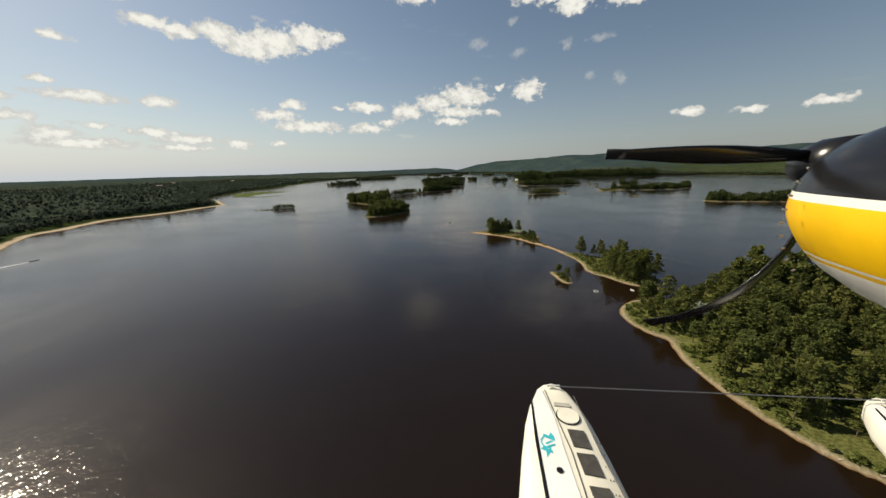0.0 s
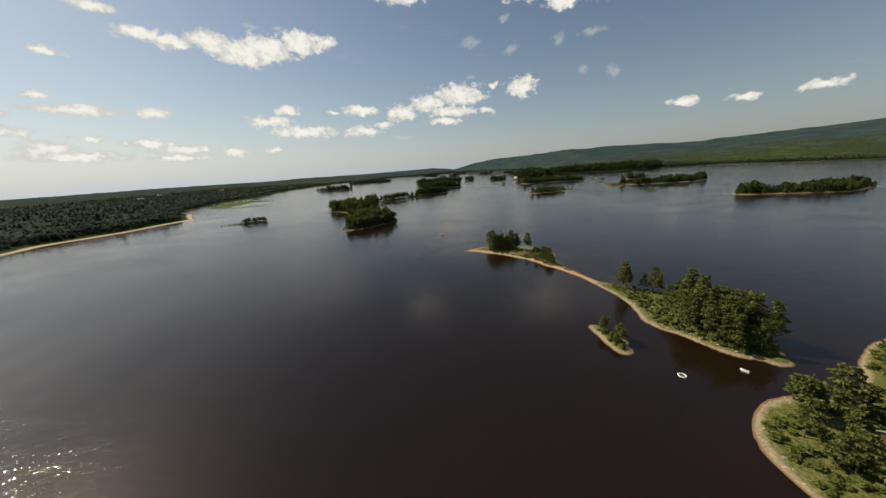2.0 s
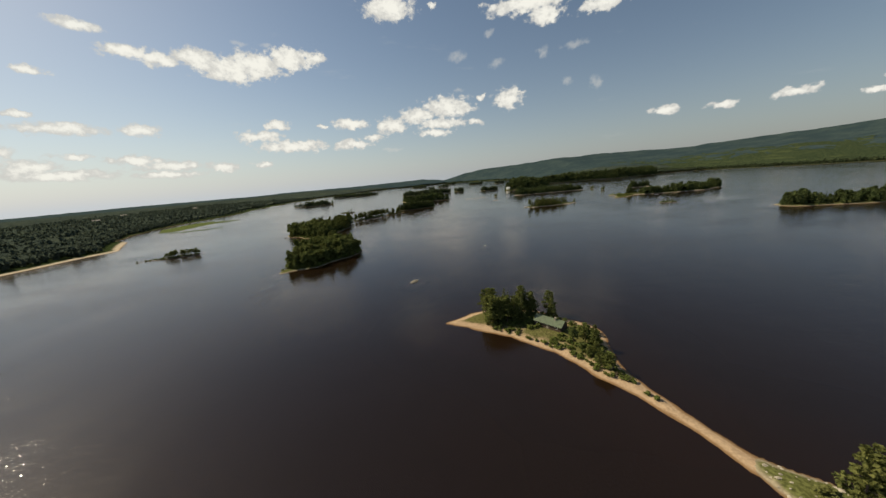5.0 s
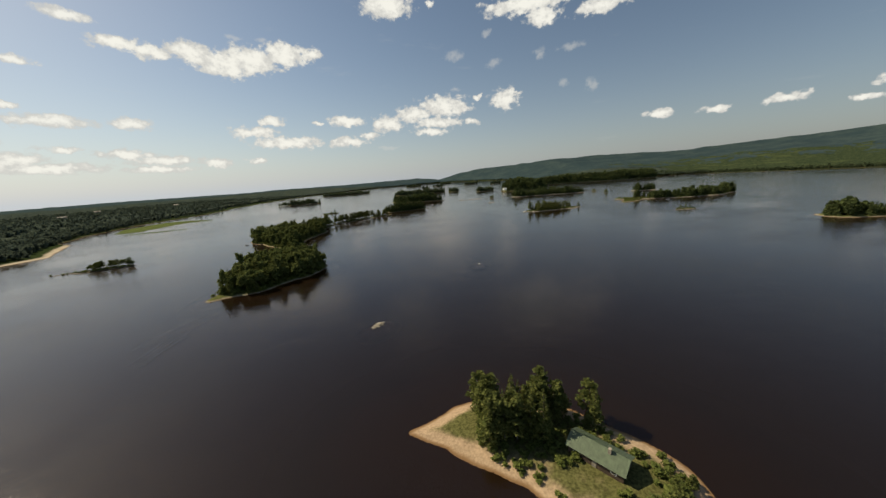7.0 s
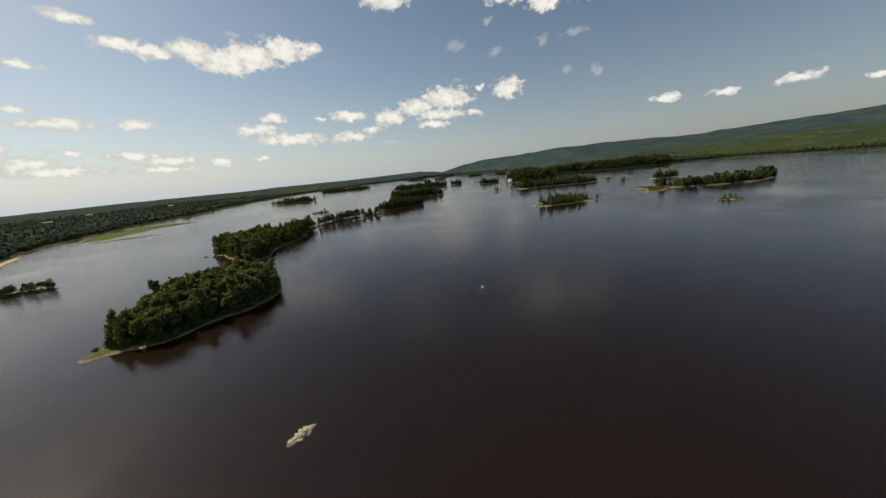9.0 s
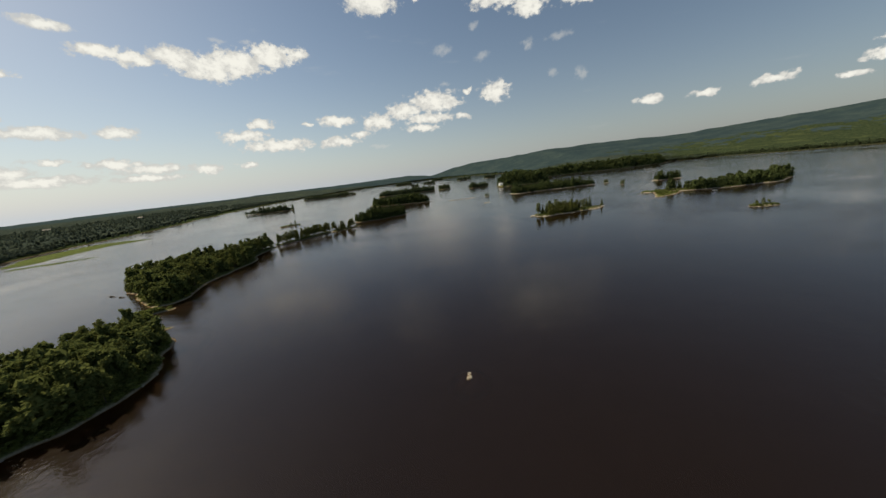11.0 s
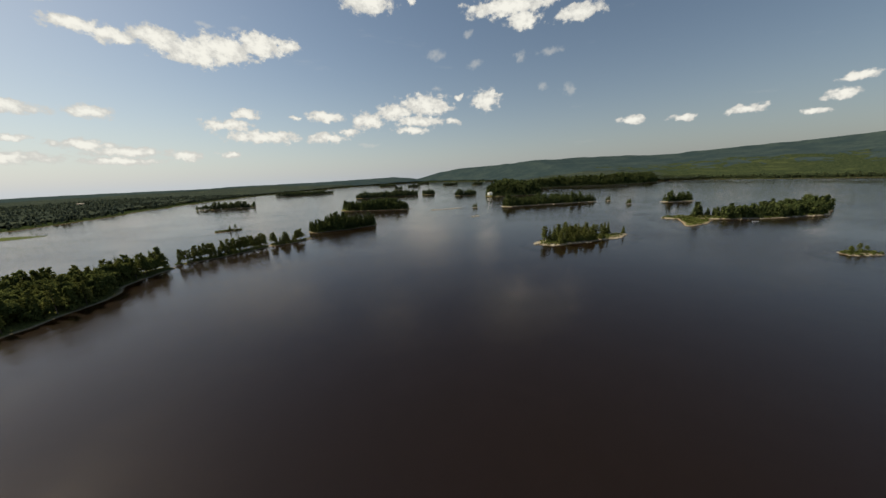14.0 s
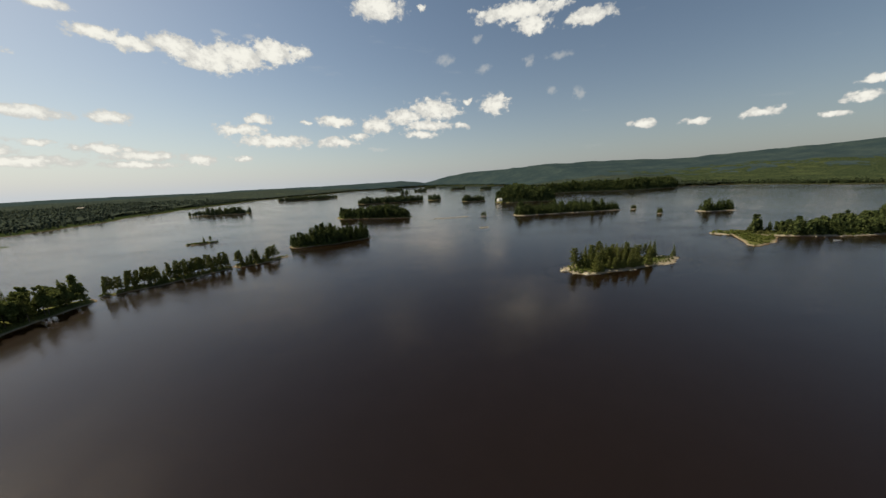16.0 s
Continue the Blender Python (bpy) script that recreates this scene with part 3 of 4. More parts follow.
# ---- trees ----
def crown_points(kind, n, h, r):
    """Where the foliage clumps of a crown sit, and how wide each is."""
    if kind == "spruce":
        t = 1 - np.sqrt(r.random(n)) * 0.97
        z = h * (0.10 + 0.90 * t)
        tier = 0.75 + 0.25 * np.cos(t * 34 + r.random() * 6)
        rad = h * 0.21 * (1 - t) ** 1.05 * tier * (0.35 + 0.75 * np.sqrt(r.random(n))) + 0.05
        a = r.random(n) * 2 * np.pi
        return np.stack([rad * np.cos(a), rad * np.sin(a), z - rad * 0.25], 1), 1.0 - 0.7 * t
    if kind == "dome":
        v = r.normal(size=(n, 3))
        v /= np.linalg.norm(v, axis=1)[:, None]
        v[:, 2] = np.abs(v[:, 2]) * 1.25 - 0.45
        swell = 0.82 + 0.3 * np.sin(3.1 * v[:, 0] + r.random() * 6) * np.sin(2.7 * v[:, 1] + 4 * v[:, 2] + r.random() * 6)
        return v * (swell * (0.75 + 0.3 * r.random(n)))[:, None] * np.array((0.30, 0.30, 0.42)) * h + np.array((0, 0, 0.56 * h)), np.ones(n)
    lobes = 27 if kind == "pine" else 20
    if kind == "pine":
        t = np.linspace(0.30, 0.97, lobes)
        off = h * 0.16 * (1.15 - t) ** 0.6 * (0.5 + r.random(lobes))
        size = h * (0.118 - 0.07 * t) * (0.7 + 0.6 * r.random(lobes))
        flat = 0.42
    else:
        t = 0.42 + 0.45 * r.random(lobes)
        off = h * 0.20 * np.sqrt(r.random(lobes)) * (1.25 - t)
        size = h * 0.112 * (0.65 + 0.7 * r.random(lobes))
        flat = 0.85
    la = np.arange(lobes) * 2.4 + r.random(lobes)
    pick = r.integers(0, lobes, n)
    v = r.normal(size=(n, 3))
    v /= np.linalg.norm(v, axis=1)[:, None]
    v *= (0.25 + 1.0 * r.random(n))[:, None] * size[pick][:, None]
    v[:, 2] *= flat
    c = np.stack([off * np.cos(la), off * np.sin(la), t * h], 1)
    return c[pick] + v, np.ones(n)


def crown(kind, n, h, clump, seed):
    r = np.random.default_rng(seed)
    c, w = crown_points(kind, n, h, r)
    s = clump * w * (0.6 + 0.8 * r.random(n))
    u = r.normal(size=(n, 3))
    u[:, 2] *= 0.6
    u /= np.linalg.norm(u, axis=1)[:, None]
    v = np.cross(u, r.normal(size=(n, 3)))
    v /= np.linalg.norm(v, axis=1)[:, None]
    k = np.cross(u, v) * 0.3
    e = [c + s[:, None] * d for d in (u + 0.1 * v, v * 0.7 + k, -u * 0.9, -v * 0.7 + k)]
    verts = np.stack(e, 1).reshape(-1, 3)
    return verts, np.arange(4 * n).reshape(n, 4)


def trunk_bmesh(kind, h, seed):
    r = random.Random(seed)
    bm = bmesh.new()
    girth = h * 0.016
    tube(bm, (0, 0, -0.4), (0.05, 0, h * 0.45), girth, girth * 0.65, 7)
    tube(bm, (0.05, 0, h * 0.44), (0.0, 0.08, h * 0.93), girth * 0.65, girth * 0.12, 6)
    for i in range(7 if kind != "spruce" else 4):
        z = h * (0.3 + 0.085 * i)
        a = r.random() * 6.3
        reach = h * (0.17 - 0.016 * i)
        tube(bm, (0.03, 0, z), (reach * math.cos(a), reach * math.sin(a), z + h * 0.07), girth * 0.28, girth * 0.07, 4)
    return bm


TREE_LABEL = {"pine": "tall ragged dark-green pine with a bare lower trunk", "spruce": "slim pointed dark-green spruce", "broad": "rounded mid-green broadleaf tree"}
LEAVES = {"pine": M_PINE, "spruce": M_PINE, "broad": M_LEAF}
FINE, MIDDLE, MEDIUM, COARSE = [], [], [], []
for k, kind in enumerate(("pine", "pine", "spruce", "spruce", "broad", "broad", "pine")):
    h = 10.0
    FINE.append((kind, crown(kind, 1150, h, 0.31, 100 + k)))
    def low(v, f, kind=kind):
        foot = 0.0 if kind == 'spruce' else 2.4
        return (v - np.array((0, 0, foot))) * np.array((1, 1, 10 / (10 - foot))), f
    MIDDLE.append((kind, low(*crown(kind, 260, h, 0.70, 200 + k))))
    COARSE.append((kind, low(*crown(kind, 34, h, 1.7, 300 + k))))
    MEDIUM.append((kind, low(*crown(kind, 90, h, 1.1, 500 + k))))
SPIRES = [MEDIUM[2], MEDIUM[3], MEDIUM[0], MEDIUM[2]]
MASS_FAR = [("broad", crown("dome", 44, 10.0, 1.65, 620 + k)) for k in range(4)] + COARSE[:3]
MASS = [("broad", crown("dome", 430, 10.0, 0.50, 600 + k)) for k in range(5)] + MIDDLE[:2] + MIDDLE[3:4]


def prototype(k):
    kind, (v, f) = FINE[k]
    root = new(kind + "_tree")
    part("trunk", trunk_bmesh(kind, 10.0, k), M_BARK, root)
    ob = new("crown", array_mesh("crown", v, f, LEAVES[kind]))
    ob.parent = root
    tagged(root, TREE_LABEL[kind], "tree", "trees on the islands")
    return root


def scatter(inside, height, bounds, spacing, margin, seed, keep=None):
    r = np.random.default_rng(seed)
    x0, x1, y0, y1 = bounds
    X, Y = np.meshgrid(np.arange(x0, x1, spacing), np.arange(y0, y1, spacing))
    X = (X + (r.random(X.shape) - 0.5) * spacing * 0.95).ravel()
    Y = (Y + (r.random(Y.shape) - 0.5) * spacing * 0.95).ravel()
    ok = inside(X, Y) > margin
    if keep is not None:
        ok &= keep(X, Y)
    X, Y = X[ok], Y[ok]
    return X, Y, height(X, Y), r


def lone_trees(key, spacing, margin, tall, kinds, keep=None, seed=1, slim=1.0):
    """Single trees, each a thing of its own."""
    inside, height, bounds = ISLANDS[key]
    X, Y, Z, r = scatter(inside, height, bounds, spacing, margin, seed, keep)
    for x, y, z in zip(X, Y, Z):
        k = kinds[r.integers(0, len(kinds))]
        s = tall * (0.62 + 0.55 * r.random()) / 10
        w = s * slim * (0.9 + 0.3 * r.random())
        m = pose(x, y, z - 0.1, 0, 0, 360 * r.random()) @ Matrix.Diagonal((w, w, s, 1))
        if k in FIRST:
            t = copy_thing(FIRST[k], m)
            t.matrix_basis = m
        else:
            FIRST[k] = prototype(k)
            FIRST[k].matrix_basis = m


FIRST = {}


def forest(name, label, spots, protos, tall, r, mat, stretch=1.0):
    """A stand that nobody would count, as one mesh."""
    X, Y, Z = spots
    allv, allf, base = [], [], 0
    pick = r.integers(0, len(protos), len(X))
    for k, (kind, (v, f)) in enumerate(protos):
        i = np.nonzero(pick == k)[0]
        if not len(i):
            continue
        a = r.random(len(i)) * 2 * np.pi
        s = tall * (0.6 + 0.6 * r.random(len(i))) / 10 * (0.62 + 0.8 * fbm(X[i], Y[i], 24, 2, 13))
        ca, sa = (np.cos(a) * s * stretch)[:, None], (np.sin(a) * s * stretch)[:, None]
        px = v[None, :, 0] * ca - v[None, :, 1] * sa + X[i][:, None]
        py = v[None, :, 0] * sa + v[None, :, 1] * ca + Y[i][:, None]
        pz = v[None, :, 2] * s[:, None] + Z[i][:, None]
        allv.append(np.stack([px, py, pz], 2).reshape(-1, 3))
        allf.append((f[None] + (np.arange(len(i)) * len(v))[:, None, None]).reshape(-1, 4) + base)
        base += len(i) * len(v)
    return tagged(new(name, array_mesh(name, np.concatenate(allv), np.concatenate(allf), mat)), label, "forest", kind="stuff")


def island_forest(key, spacing, margin, tall, protos, mat, seed, keep=None, name="forest", label="dense mixed pine and broadleaf wood on an island", stretch=1.0):
    inside, height, bounds = ISLANDS[key]
    X, Y, Z, r = scatter(inside, height, bounds, spacing, margin, seed, keep)
    if len(X):
        forest(name, label, (X, Y, Z), protos, tall, r, mat, stretch)


CONIFER = (0, 1, 2, 3, 6)
lone_trees("spit", 3.0, 3.0, 13.0, (0, 2, 1, 3, 2, 6), lambda X, Y: (np.hypot(X - 61.6, Y - 274.6) > 7.5) & (X > 37) & (X < 60) & (Y > 279.5) & (fbm(X, Y, 8, 2, 27) > 0.36), 3, 1.05)
lone_trees("spit", 3.4, 0.8, 11.5, (0, 2, 3), lambda X, Y: (X > 63) & (X < 71) & (Y > 281.5), 16)
lone_trees("spit", 4.4, 4.0, 6.2, (4, 0, 5, 1), lambda X, Y: (X > 64.5) & (Y > 241) & (Y < 268), 17, 1.2)
lone_trees("islet", 3.2, 1.6, 6.0, (4, 5, 0), lambda X, Y: X > 60.5, 4)
lone_trees("wood", 3.9, 3.0, 14.0, (0, 1, 6, 0, 1, 4), lambda X, Y: (X > 87) & np.where(Y > 180, np.minimum(np.hypot(X - 89, Y - 199) - 3, np.hypot(X - 99, Y - 193) - 4) < 0, (X > 92 - (170 - Y) * 0.1) & (fbm(X, Y, 14, 2, 21) > 0.22)), 5, 0.85)
lone_trees("head", 8.5, 2.5, 14.0, (0, 1, 6, 2), lambda X, Y: (Y > 408) & (fbm(X, Y, 20, 2, 23) > 0.42), 14, 0.85)
lone_trees("neck", 9.5, 1.5, 16.5, (0, 1, 6, 3), lambda X, Y: (Y > 575) & ((X > -150) | (Y > 650) | (X < -190)), 15, 0.8)
lone_trees("home", 5.6, 4.6, 12.0, (0, 1, 6, 2, 4, 0), lambda X, Y: (X < 140) & (Y > 28) & (np.hypot((X - 97.5) * 0.9, Y - 109) > 6.2) & ~((X < 103) & (X > 91) & (Y < 108) & (Y > 99)), 6)
lone_trees("stone", 4.3, 2.4, 14.0, (2, 3, 2, 0, 3, 1), lambda X, Y: ((X < 246) & ((X > 196) | (Y > 734)) & (fbm(X, Y, 11, 2, 29) > 0.34)) | (Y > 752), 7, 0.9)
lone_trees("row", 3.6, 0.6, 13.0, (0, 1, 6, 0, 2), None, 8, 0.72)
lone_trees("row_end", 5.0, 2.0, 12.0, CONIFER, lambda X, Y: X < -68, 9)
lone_trees("west_rock", 3.3, 1.0, 7.5, (4, 5, 4, 0), lambda X, Y: X > -303, 10, 1.2)
lone_trees("west_dot", 7.5, 2.6, 9.0, (0, 2), None, 11)

lone_trees("button", 5.5, 2.0, 6.0, (4, 5, 0), None, 12)
for key in ("dot", "tuft", "crumb"):
    lone_trees(key, 4.5, 1.0, 10.0, (2, 3, 0), None, 13)

island_forest("home", 5.4, 3.0, 13.5, MIDDLE, M_PINE, 20, lambda X, Y: (X >= 140) & (X < 230) & (Y > 0))
island_forest("head", 4.3, 2.6, 12.5, MASS, M_LEAF, 21, lambda X, Y: Y > 408)
island_forest("neck", 4.6, 2.2, 13.5, MASS, M_LEAF, 22, lambda X, Y: ((X > -185) | (Y > 595)) & (Y > 556))
island_forest("grove", 4.2, 1.8, 16.5, MIDDLE[1:4], M_FIR, 23, stretch=0.85)
island_forest("twin", 5.8, 4.0, 16.0, SPIRES + MEDIUM[4:], M_FIR, 24)
island_forest("big", 5.4, 4.0, 18.0, SPIRES, M_FIR, 25, stretch=0.85)
island_forest("east", 5.2, 4.0, 13.0, MEDIUM[:5], M_FIR, 26, lambda X, Y: (X > 446) | ((X > 424) & (Y > 818)))
island_forest("round", 5.2, 4.0, 15.0, SPIRES, M_FIR, 27)
island_forest("far_east", 5.0, 4.0, 13.0, MEDIUM[:5], M_FIR, 28)
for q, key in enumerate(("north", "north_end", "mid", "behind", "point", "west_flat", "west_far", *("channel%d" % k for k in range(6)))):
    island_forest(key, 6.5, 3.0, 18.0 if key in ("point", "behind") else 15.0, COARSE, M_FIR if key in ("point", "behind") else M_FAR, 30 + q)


def mainland_forest(inside, height, bounds, spacing, margin, tall, seed, mat, keep=None, protos=COARSE):
    X, Y, Z, r = scatter(inside, height, bounds, spacing, margin, seed, keep)
    forest("forest", "dense dark forest covering the mainland", (X, Y, Z), protos, tall, r, mat, 1.25)


def clearing(X, Y):
    marsh = (ISLANDS["marsh"][0](X, Y) > 4) & (X < -300)
    field = (np.abs(X + 985) < 60) & (np.abs(Y - 1790) < 95)
    return ((fbm(X, Y, 160, 3, 17) < 0.72) | ((X > -680) & (X < 0))) & ~marsh & ~field & ((X > -250) | (Y > 705) | (west_in(X, Y) > 19 + 10 * fbm(X, Y, 30, 2, 8)))


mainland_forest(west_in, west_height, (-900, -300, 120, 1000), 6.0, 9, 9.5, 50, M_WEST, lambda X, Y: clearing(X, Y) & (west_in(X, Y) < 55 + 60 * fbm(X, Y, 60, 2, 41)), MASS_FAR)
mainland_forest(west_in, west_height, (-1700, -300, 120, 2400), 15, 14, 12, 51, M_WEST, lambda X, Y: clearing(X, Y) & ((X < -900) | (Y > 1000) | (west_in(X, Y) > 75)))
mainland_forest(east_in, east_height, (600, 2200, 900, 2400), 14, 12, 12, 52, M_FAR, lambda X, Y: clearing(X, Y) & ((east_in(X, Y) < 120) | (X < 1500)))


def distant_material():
    """Plain backdrop: wooded ridges miles off, distance haze painted as bluish colour and glow."""
    m, nt, bsdf, geo = material("hazed_distant_hills", 0.95, 0.0, 0.0)
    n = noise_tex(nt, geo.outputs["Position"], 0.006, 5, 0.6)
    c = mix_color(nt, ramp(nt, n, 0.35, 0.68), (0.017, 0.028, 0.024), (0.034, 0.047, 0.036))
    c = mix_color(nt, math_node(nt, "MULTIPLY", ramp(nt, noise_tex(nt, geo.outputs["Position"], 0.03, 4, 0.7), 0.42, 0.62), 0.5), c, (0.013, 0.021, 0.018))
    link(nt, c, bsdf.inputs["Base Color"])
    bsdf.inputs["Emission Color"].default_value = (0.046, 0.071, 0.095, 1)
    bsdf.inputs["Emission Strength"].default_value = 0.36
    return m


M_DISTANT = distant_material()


def canopy(height, near, far, x0=-9000, x1=9000):
    """The unbroken roof of the forest between two distances from the lake."""
    lump = 110 if near else 26

    def top(X, Y):
        z = height(X, Y)
        r = np.hypot(X, Y - 300)
        edge = 420 * (fbm(X, Y, 300, 3, 31) - 0.5)
        r = r + edge
        field = (np.abs(X + 985) < 60) & (np.abs(Y - 1790) < 95)
        ok = (z > 2.5) & ~field & (ISLANDS["marsh"][0](X, Y) < 0) & (r > near) & (r < far) & (X > x0 + edge) & (X < x1 + edge)
        return np.where(ok, z + 2 + 9 * fbm(X, Y, lump, 3, 7), -9)
    return top


def dry_land(z):
    return z > 2


def all_dry(name, label, xs, ys, height, mat, category, kind):
    X, Y = np.meshgrid(xs, ys)
    Z = height(X, Y)
    n = len(xs)
    i = (np.arange(len(ys) - 1)[:, None] * n + np.arange(n - 1)[None, :]).ravel()
    faces = np.stack([i, i + 1, i + n + 1, i + n], 1)
    faces = faces[dry_land(Z.ravel())[faces].all(1)]
    verts = np.stack([X.ravel(), Y.ravel(), Z.ravel()], 1)
    return tagged(new(name, array_mesh(name, verts, faces, mat, True)), label, category, kind=kind)


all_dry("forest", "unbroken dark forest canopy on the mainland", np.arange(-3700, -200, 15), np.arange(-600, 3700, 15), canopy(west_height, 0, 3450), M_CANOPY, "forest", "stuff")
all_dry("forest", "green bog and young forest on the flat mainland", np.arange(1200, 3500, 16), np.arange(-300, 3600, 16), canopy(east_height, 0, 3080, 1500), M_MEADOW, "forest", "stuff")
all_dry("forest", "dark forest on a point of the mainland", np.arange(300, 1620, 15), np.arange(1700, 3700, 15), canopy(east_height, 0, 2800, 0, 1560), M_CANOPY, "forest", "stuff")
all_dry("backdrop", "low haze-tinted blue-green wooded horizon behind the lake", np.arange(-4650, 700, 24), np.arange(-600, 4850, 24), canopy(west_height, 3380, 9000), M_DISTANT, "hills", "structure")
all_dry("backdrop", "haze-tinted blue-green wooded hills behind the lake", np.arange(-100, 4700, 24), np.arange(-600, 4850, 24), canopy(east_height, 2760, 9000), M_DISTANT, "hills", "structure")


# ---- shrubs, rocks ----
BUSH = [("broad", (lambda v, f: (v * np.array((2.3, 2.3, 1.1)) - np.array((0, 0, 3.6)), f))(*crown("broad", 70, 10, 0.95, 400 + k))) for k in range(4)]


def shrubs(key, spacing, margin, tall, seed, keep=None):
    island_forest(key, spacing, margin, tall, BUSH, M_SHRUB, seed, keep, "shrubs", "low green and yellowish shrubs along the bank")


shrubs("spit", 1.9, 2.2, 1.9, 60, lambda X, Y: (X > 36) & (fbm(X, Y, 9, 2, 3) > 0.42))
shrubs("wood", 2.0, 2.2, 1.8, 61, lambda X, Y: fbm(X, Y, 9, 2, 4) > 0.36)
shrubs("islet", 1.6, 1.6, 1.8, 62)
shrubs("home", 2.3, 1.7, 2.2, 63, lambda X, Y: ((X < 130) | (Y > 110)) & (Y > 25) & (fbm(X, Y, 9, 2, 6) > 0.38) & (np.hypot(X - 97, Y - 108) > 6.5))
shrubs("stone", 2.6, 2.4, 2.0, 64)
shrubs("row", 2.6, 0.8, 2.4, 65)
shrubs("row_end", 2.6, 1.5, 2.2, 66)
shrubs("button", 2.4, 1.0, 2.4, 67)
shrubs("west_dot", 2.2, 0.8, 2.2, 72)
shrubs("west_rock", 2.2, 0.8, 2.2, 68)
shrubs("grove", 3.0, 0.8, 2.6, 69)
shrubs("head", 3.0, 0.6, 3.0, 70, lambda X, Y: Y > 405)
shrubs("hook", 2.4, 0.8, 3.4, 73, lambda X, Y: Y > 512)
shrubs("neck", 3.0, 0.6, 2.4, 74, lambda X, Y: Y < 600)
shrubs("skerry", 3.4, 2.0, 2.4, 75, lambda X, Y: fbm(X, Y, 14, 2, 6) > 0.42)
shrubs("east", 4.0, 2.0, 3.0, 71)


def boulder_proto(seed):
    bm = bmesh.new()
    bmesh.ops.create_icosphere(bm, subdivisions=2, radius=1)
    r = random.Random(seed)
    off = Vector((r.random() * 9, r.random() * 9, r.random() * 9))
    for v in bm.verts:
        v.co *= 0.72 + 0.55 * noise.noise(v.co * 1.1 + off)
        v.co.z *= 0.5
    bm.verts.ensure_lookup_table()
    verts = np.array([v.co[:] for v in bm.verts])
    faces = np.array([[v.index for v in f.verts] for f in bm.faces])
    bm.free()
    return verts, faces


STONES = [boulder_proto(k) for k in range(5)]


def boulders(key, spacing, lo, hi, size, seed, keep=None):
    """Loose granite along a shore, between lo and hi metres inside the waterline."""
    inside, height, bounds = ISLANDS[key]
    X, Y, Z, r = scatter(inside, height, bounds, spacing, lo, seed, keep)
    ok = inside(X, Y) < hi
    X, Y, Z = X[ok], Y[ok], Z[ok]
    if not len(X):
        return
    allv, allf, base = [], [], 0
    for x, y, z in zip(X, Y, Z):
        v, f = STONES[r.integers(0, len(STONES))]
        a, s = r.random() * 6.3, size * (0.35 + 0.9 * r.random() ** 2)
        allv.append(np.stack([s * 1.5 * (v[:, 0] * np.cos(a) - v[:, 1] * np.sin(a)) + x, s * (v[:, 0] * np.sin(a) + v[:, 1] * np.cos(a)) + y, s * v[:, 2] + max(z, -0.1)], 1))
        allf.append(f + base)
        base += len(v)
    tagged(new("boulders", array_mesh("boulders", np.concatenate(allv), np.concatenate(allf), M_ROCK, False)), "pale weathered granite boulders along the waterline", "rocks", kind="stuff")


boulders("stone", 3.8, -0.6, 2.4, 1.4, 80)
boulders("stone", 5.0, -1.0, 6.0, 3.2, 91, lambda X, Y: (X < 200) & (Y < 735))
boulders("shoal", 1.2, -0.5, 3.0, 0.7, 92)
boulders("skerry", 7.0, -0.5, 2.0, 1.4, 93)
boulders("rock", 0.9, -0.1, 3.0, 0.55, 81)
boulders("ledge", 4.0, -0.5, 5.0, 1.8, 82)
boulders("reef", 3.0, -0.5, 5.0, 1.5, 83)
boulders("east", 6.0, -0.5, 3.5, 2.2, 84)
boulders("big", 6.0, -0.5, 3.5, 2.2, 85)
boulders("wood", 1.7, 0.2, 2.2, 0.42, 86, lambda X, Y: X < 100)
boulders("wood", 2.3, 2.0, 7.5, 0.38, 94, lambda X, Y: X < 100)
boulders("home", 2.2, 0.2, 2.0, 0.40, 87, lambda X, Y: X < 105)
boulders("round", 5.0, -0.5, 3.0, 1.8, 88)
boulders("head", 2.6, -0.2, 1.0, 0.7, 89)
boulders("button", 3.0, -0.5, 2.0, 1.0, 90)


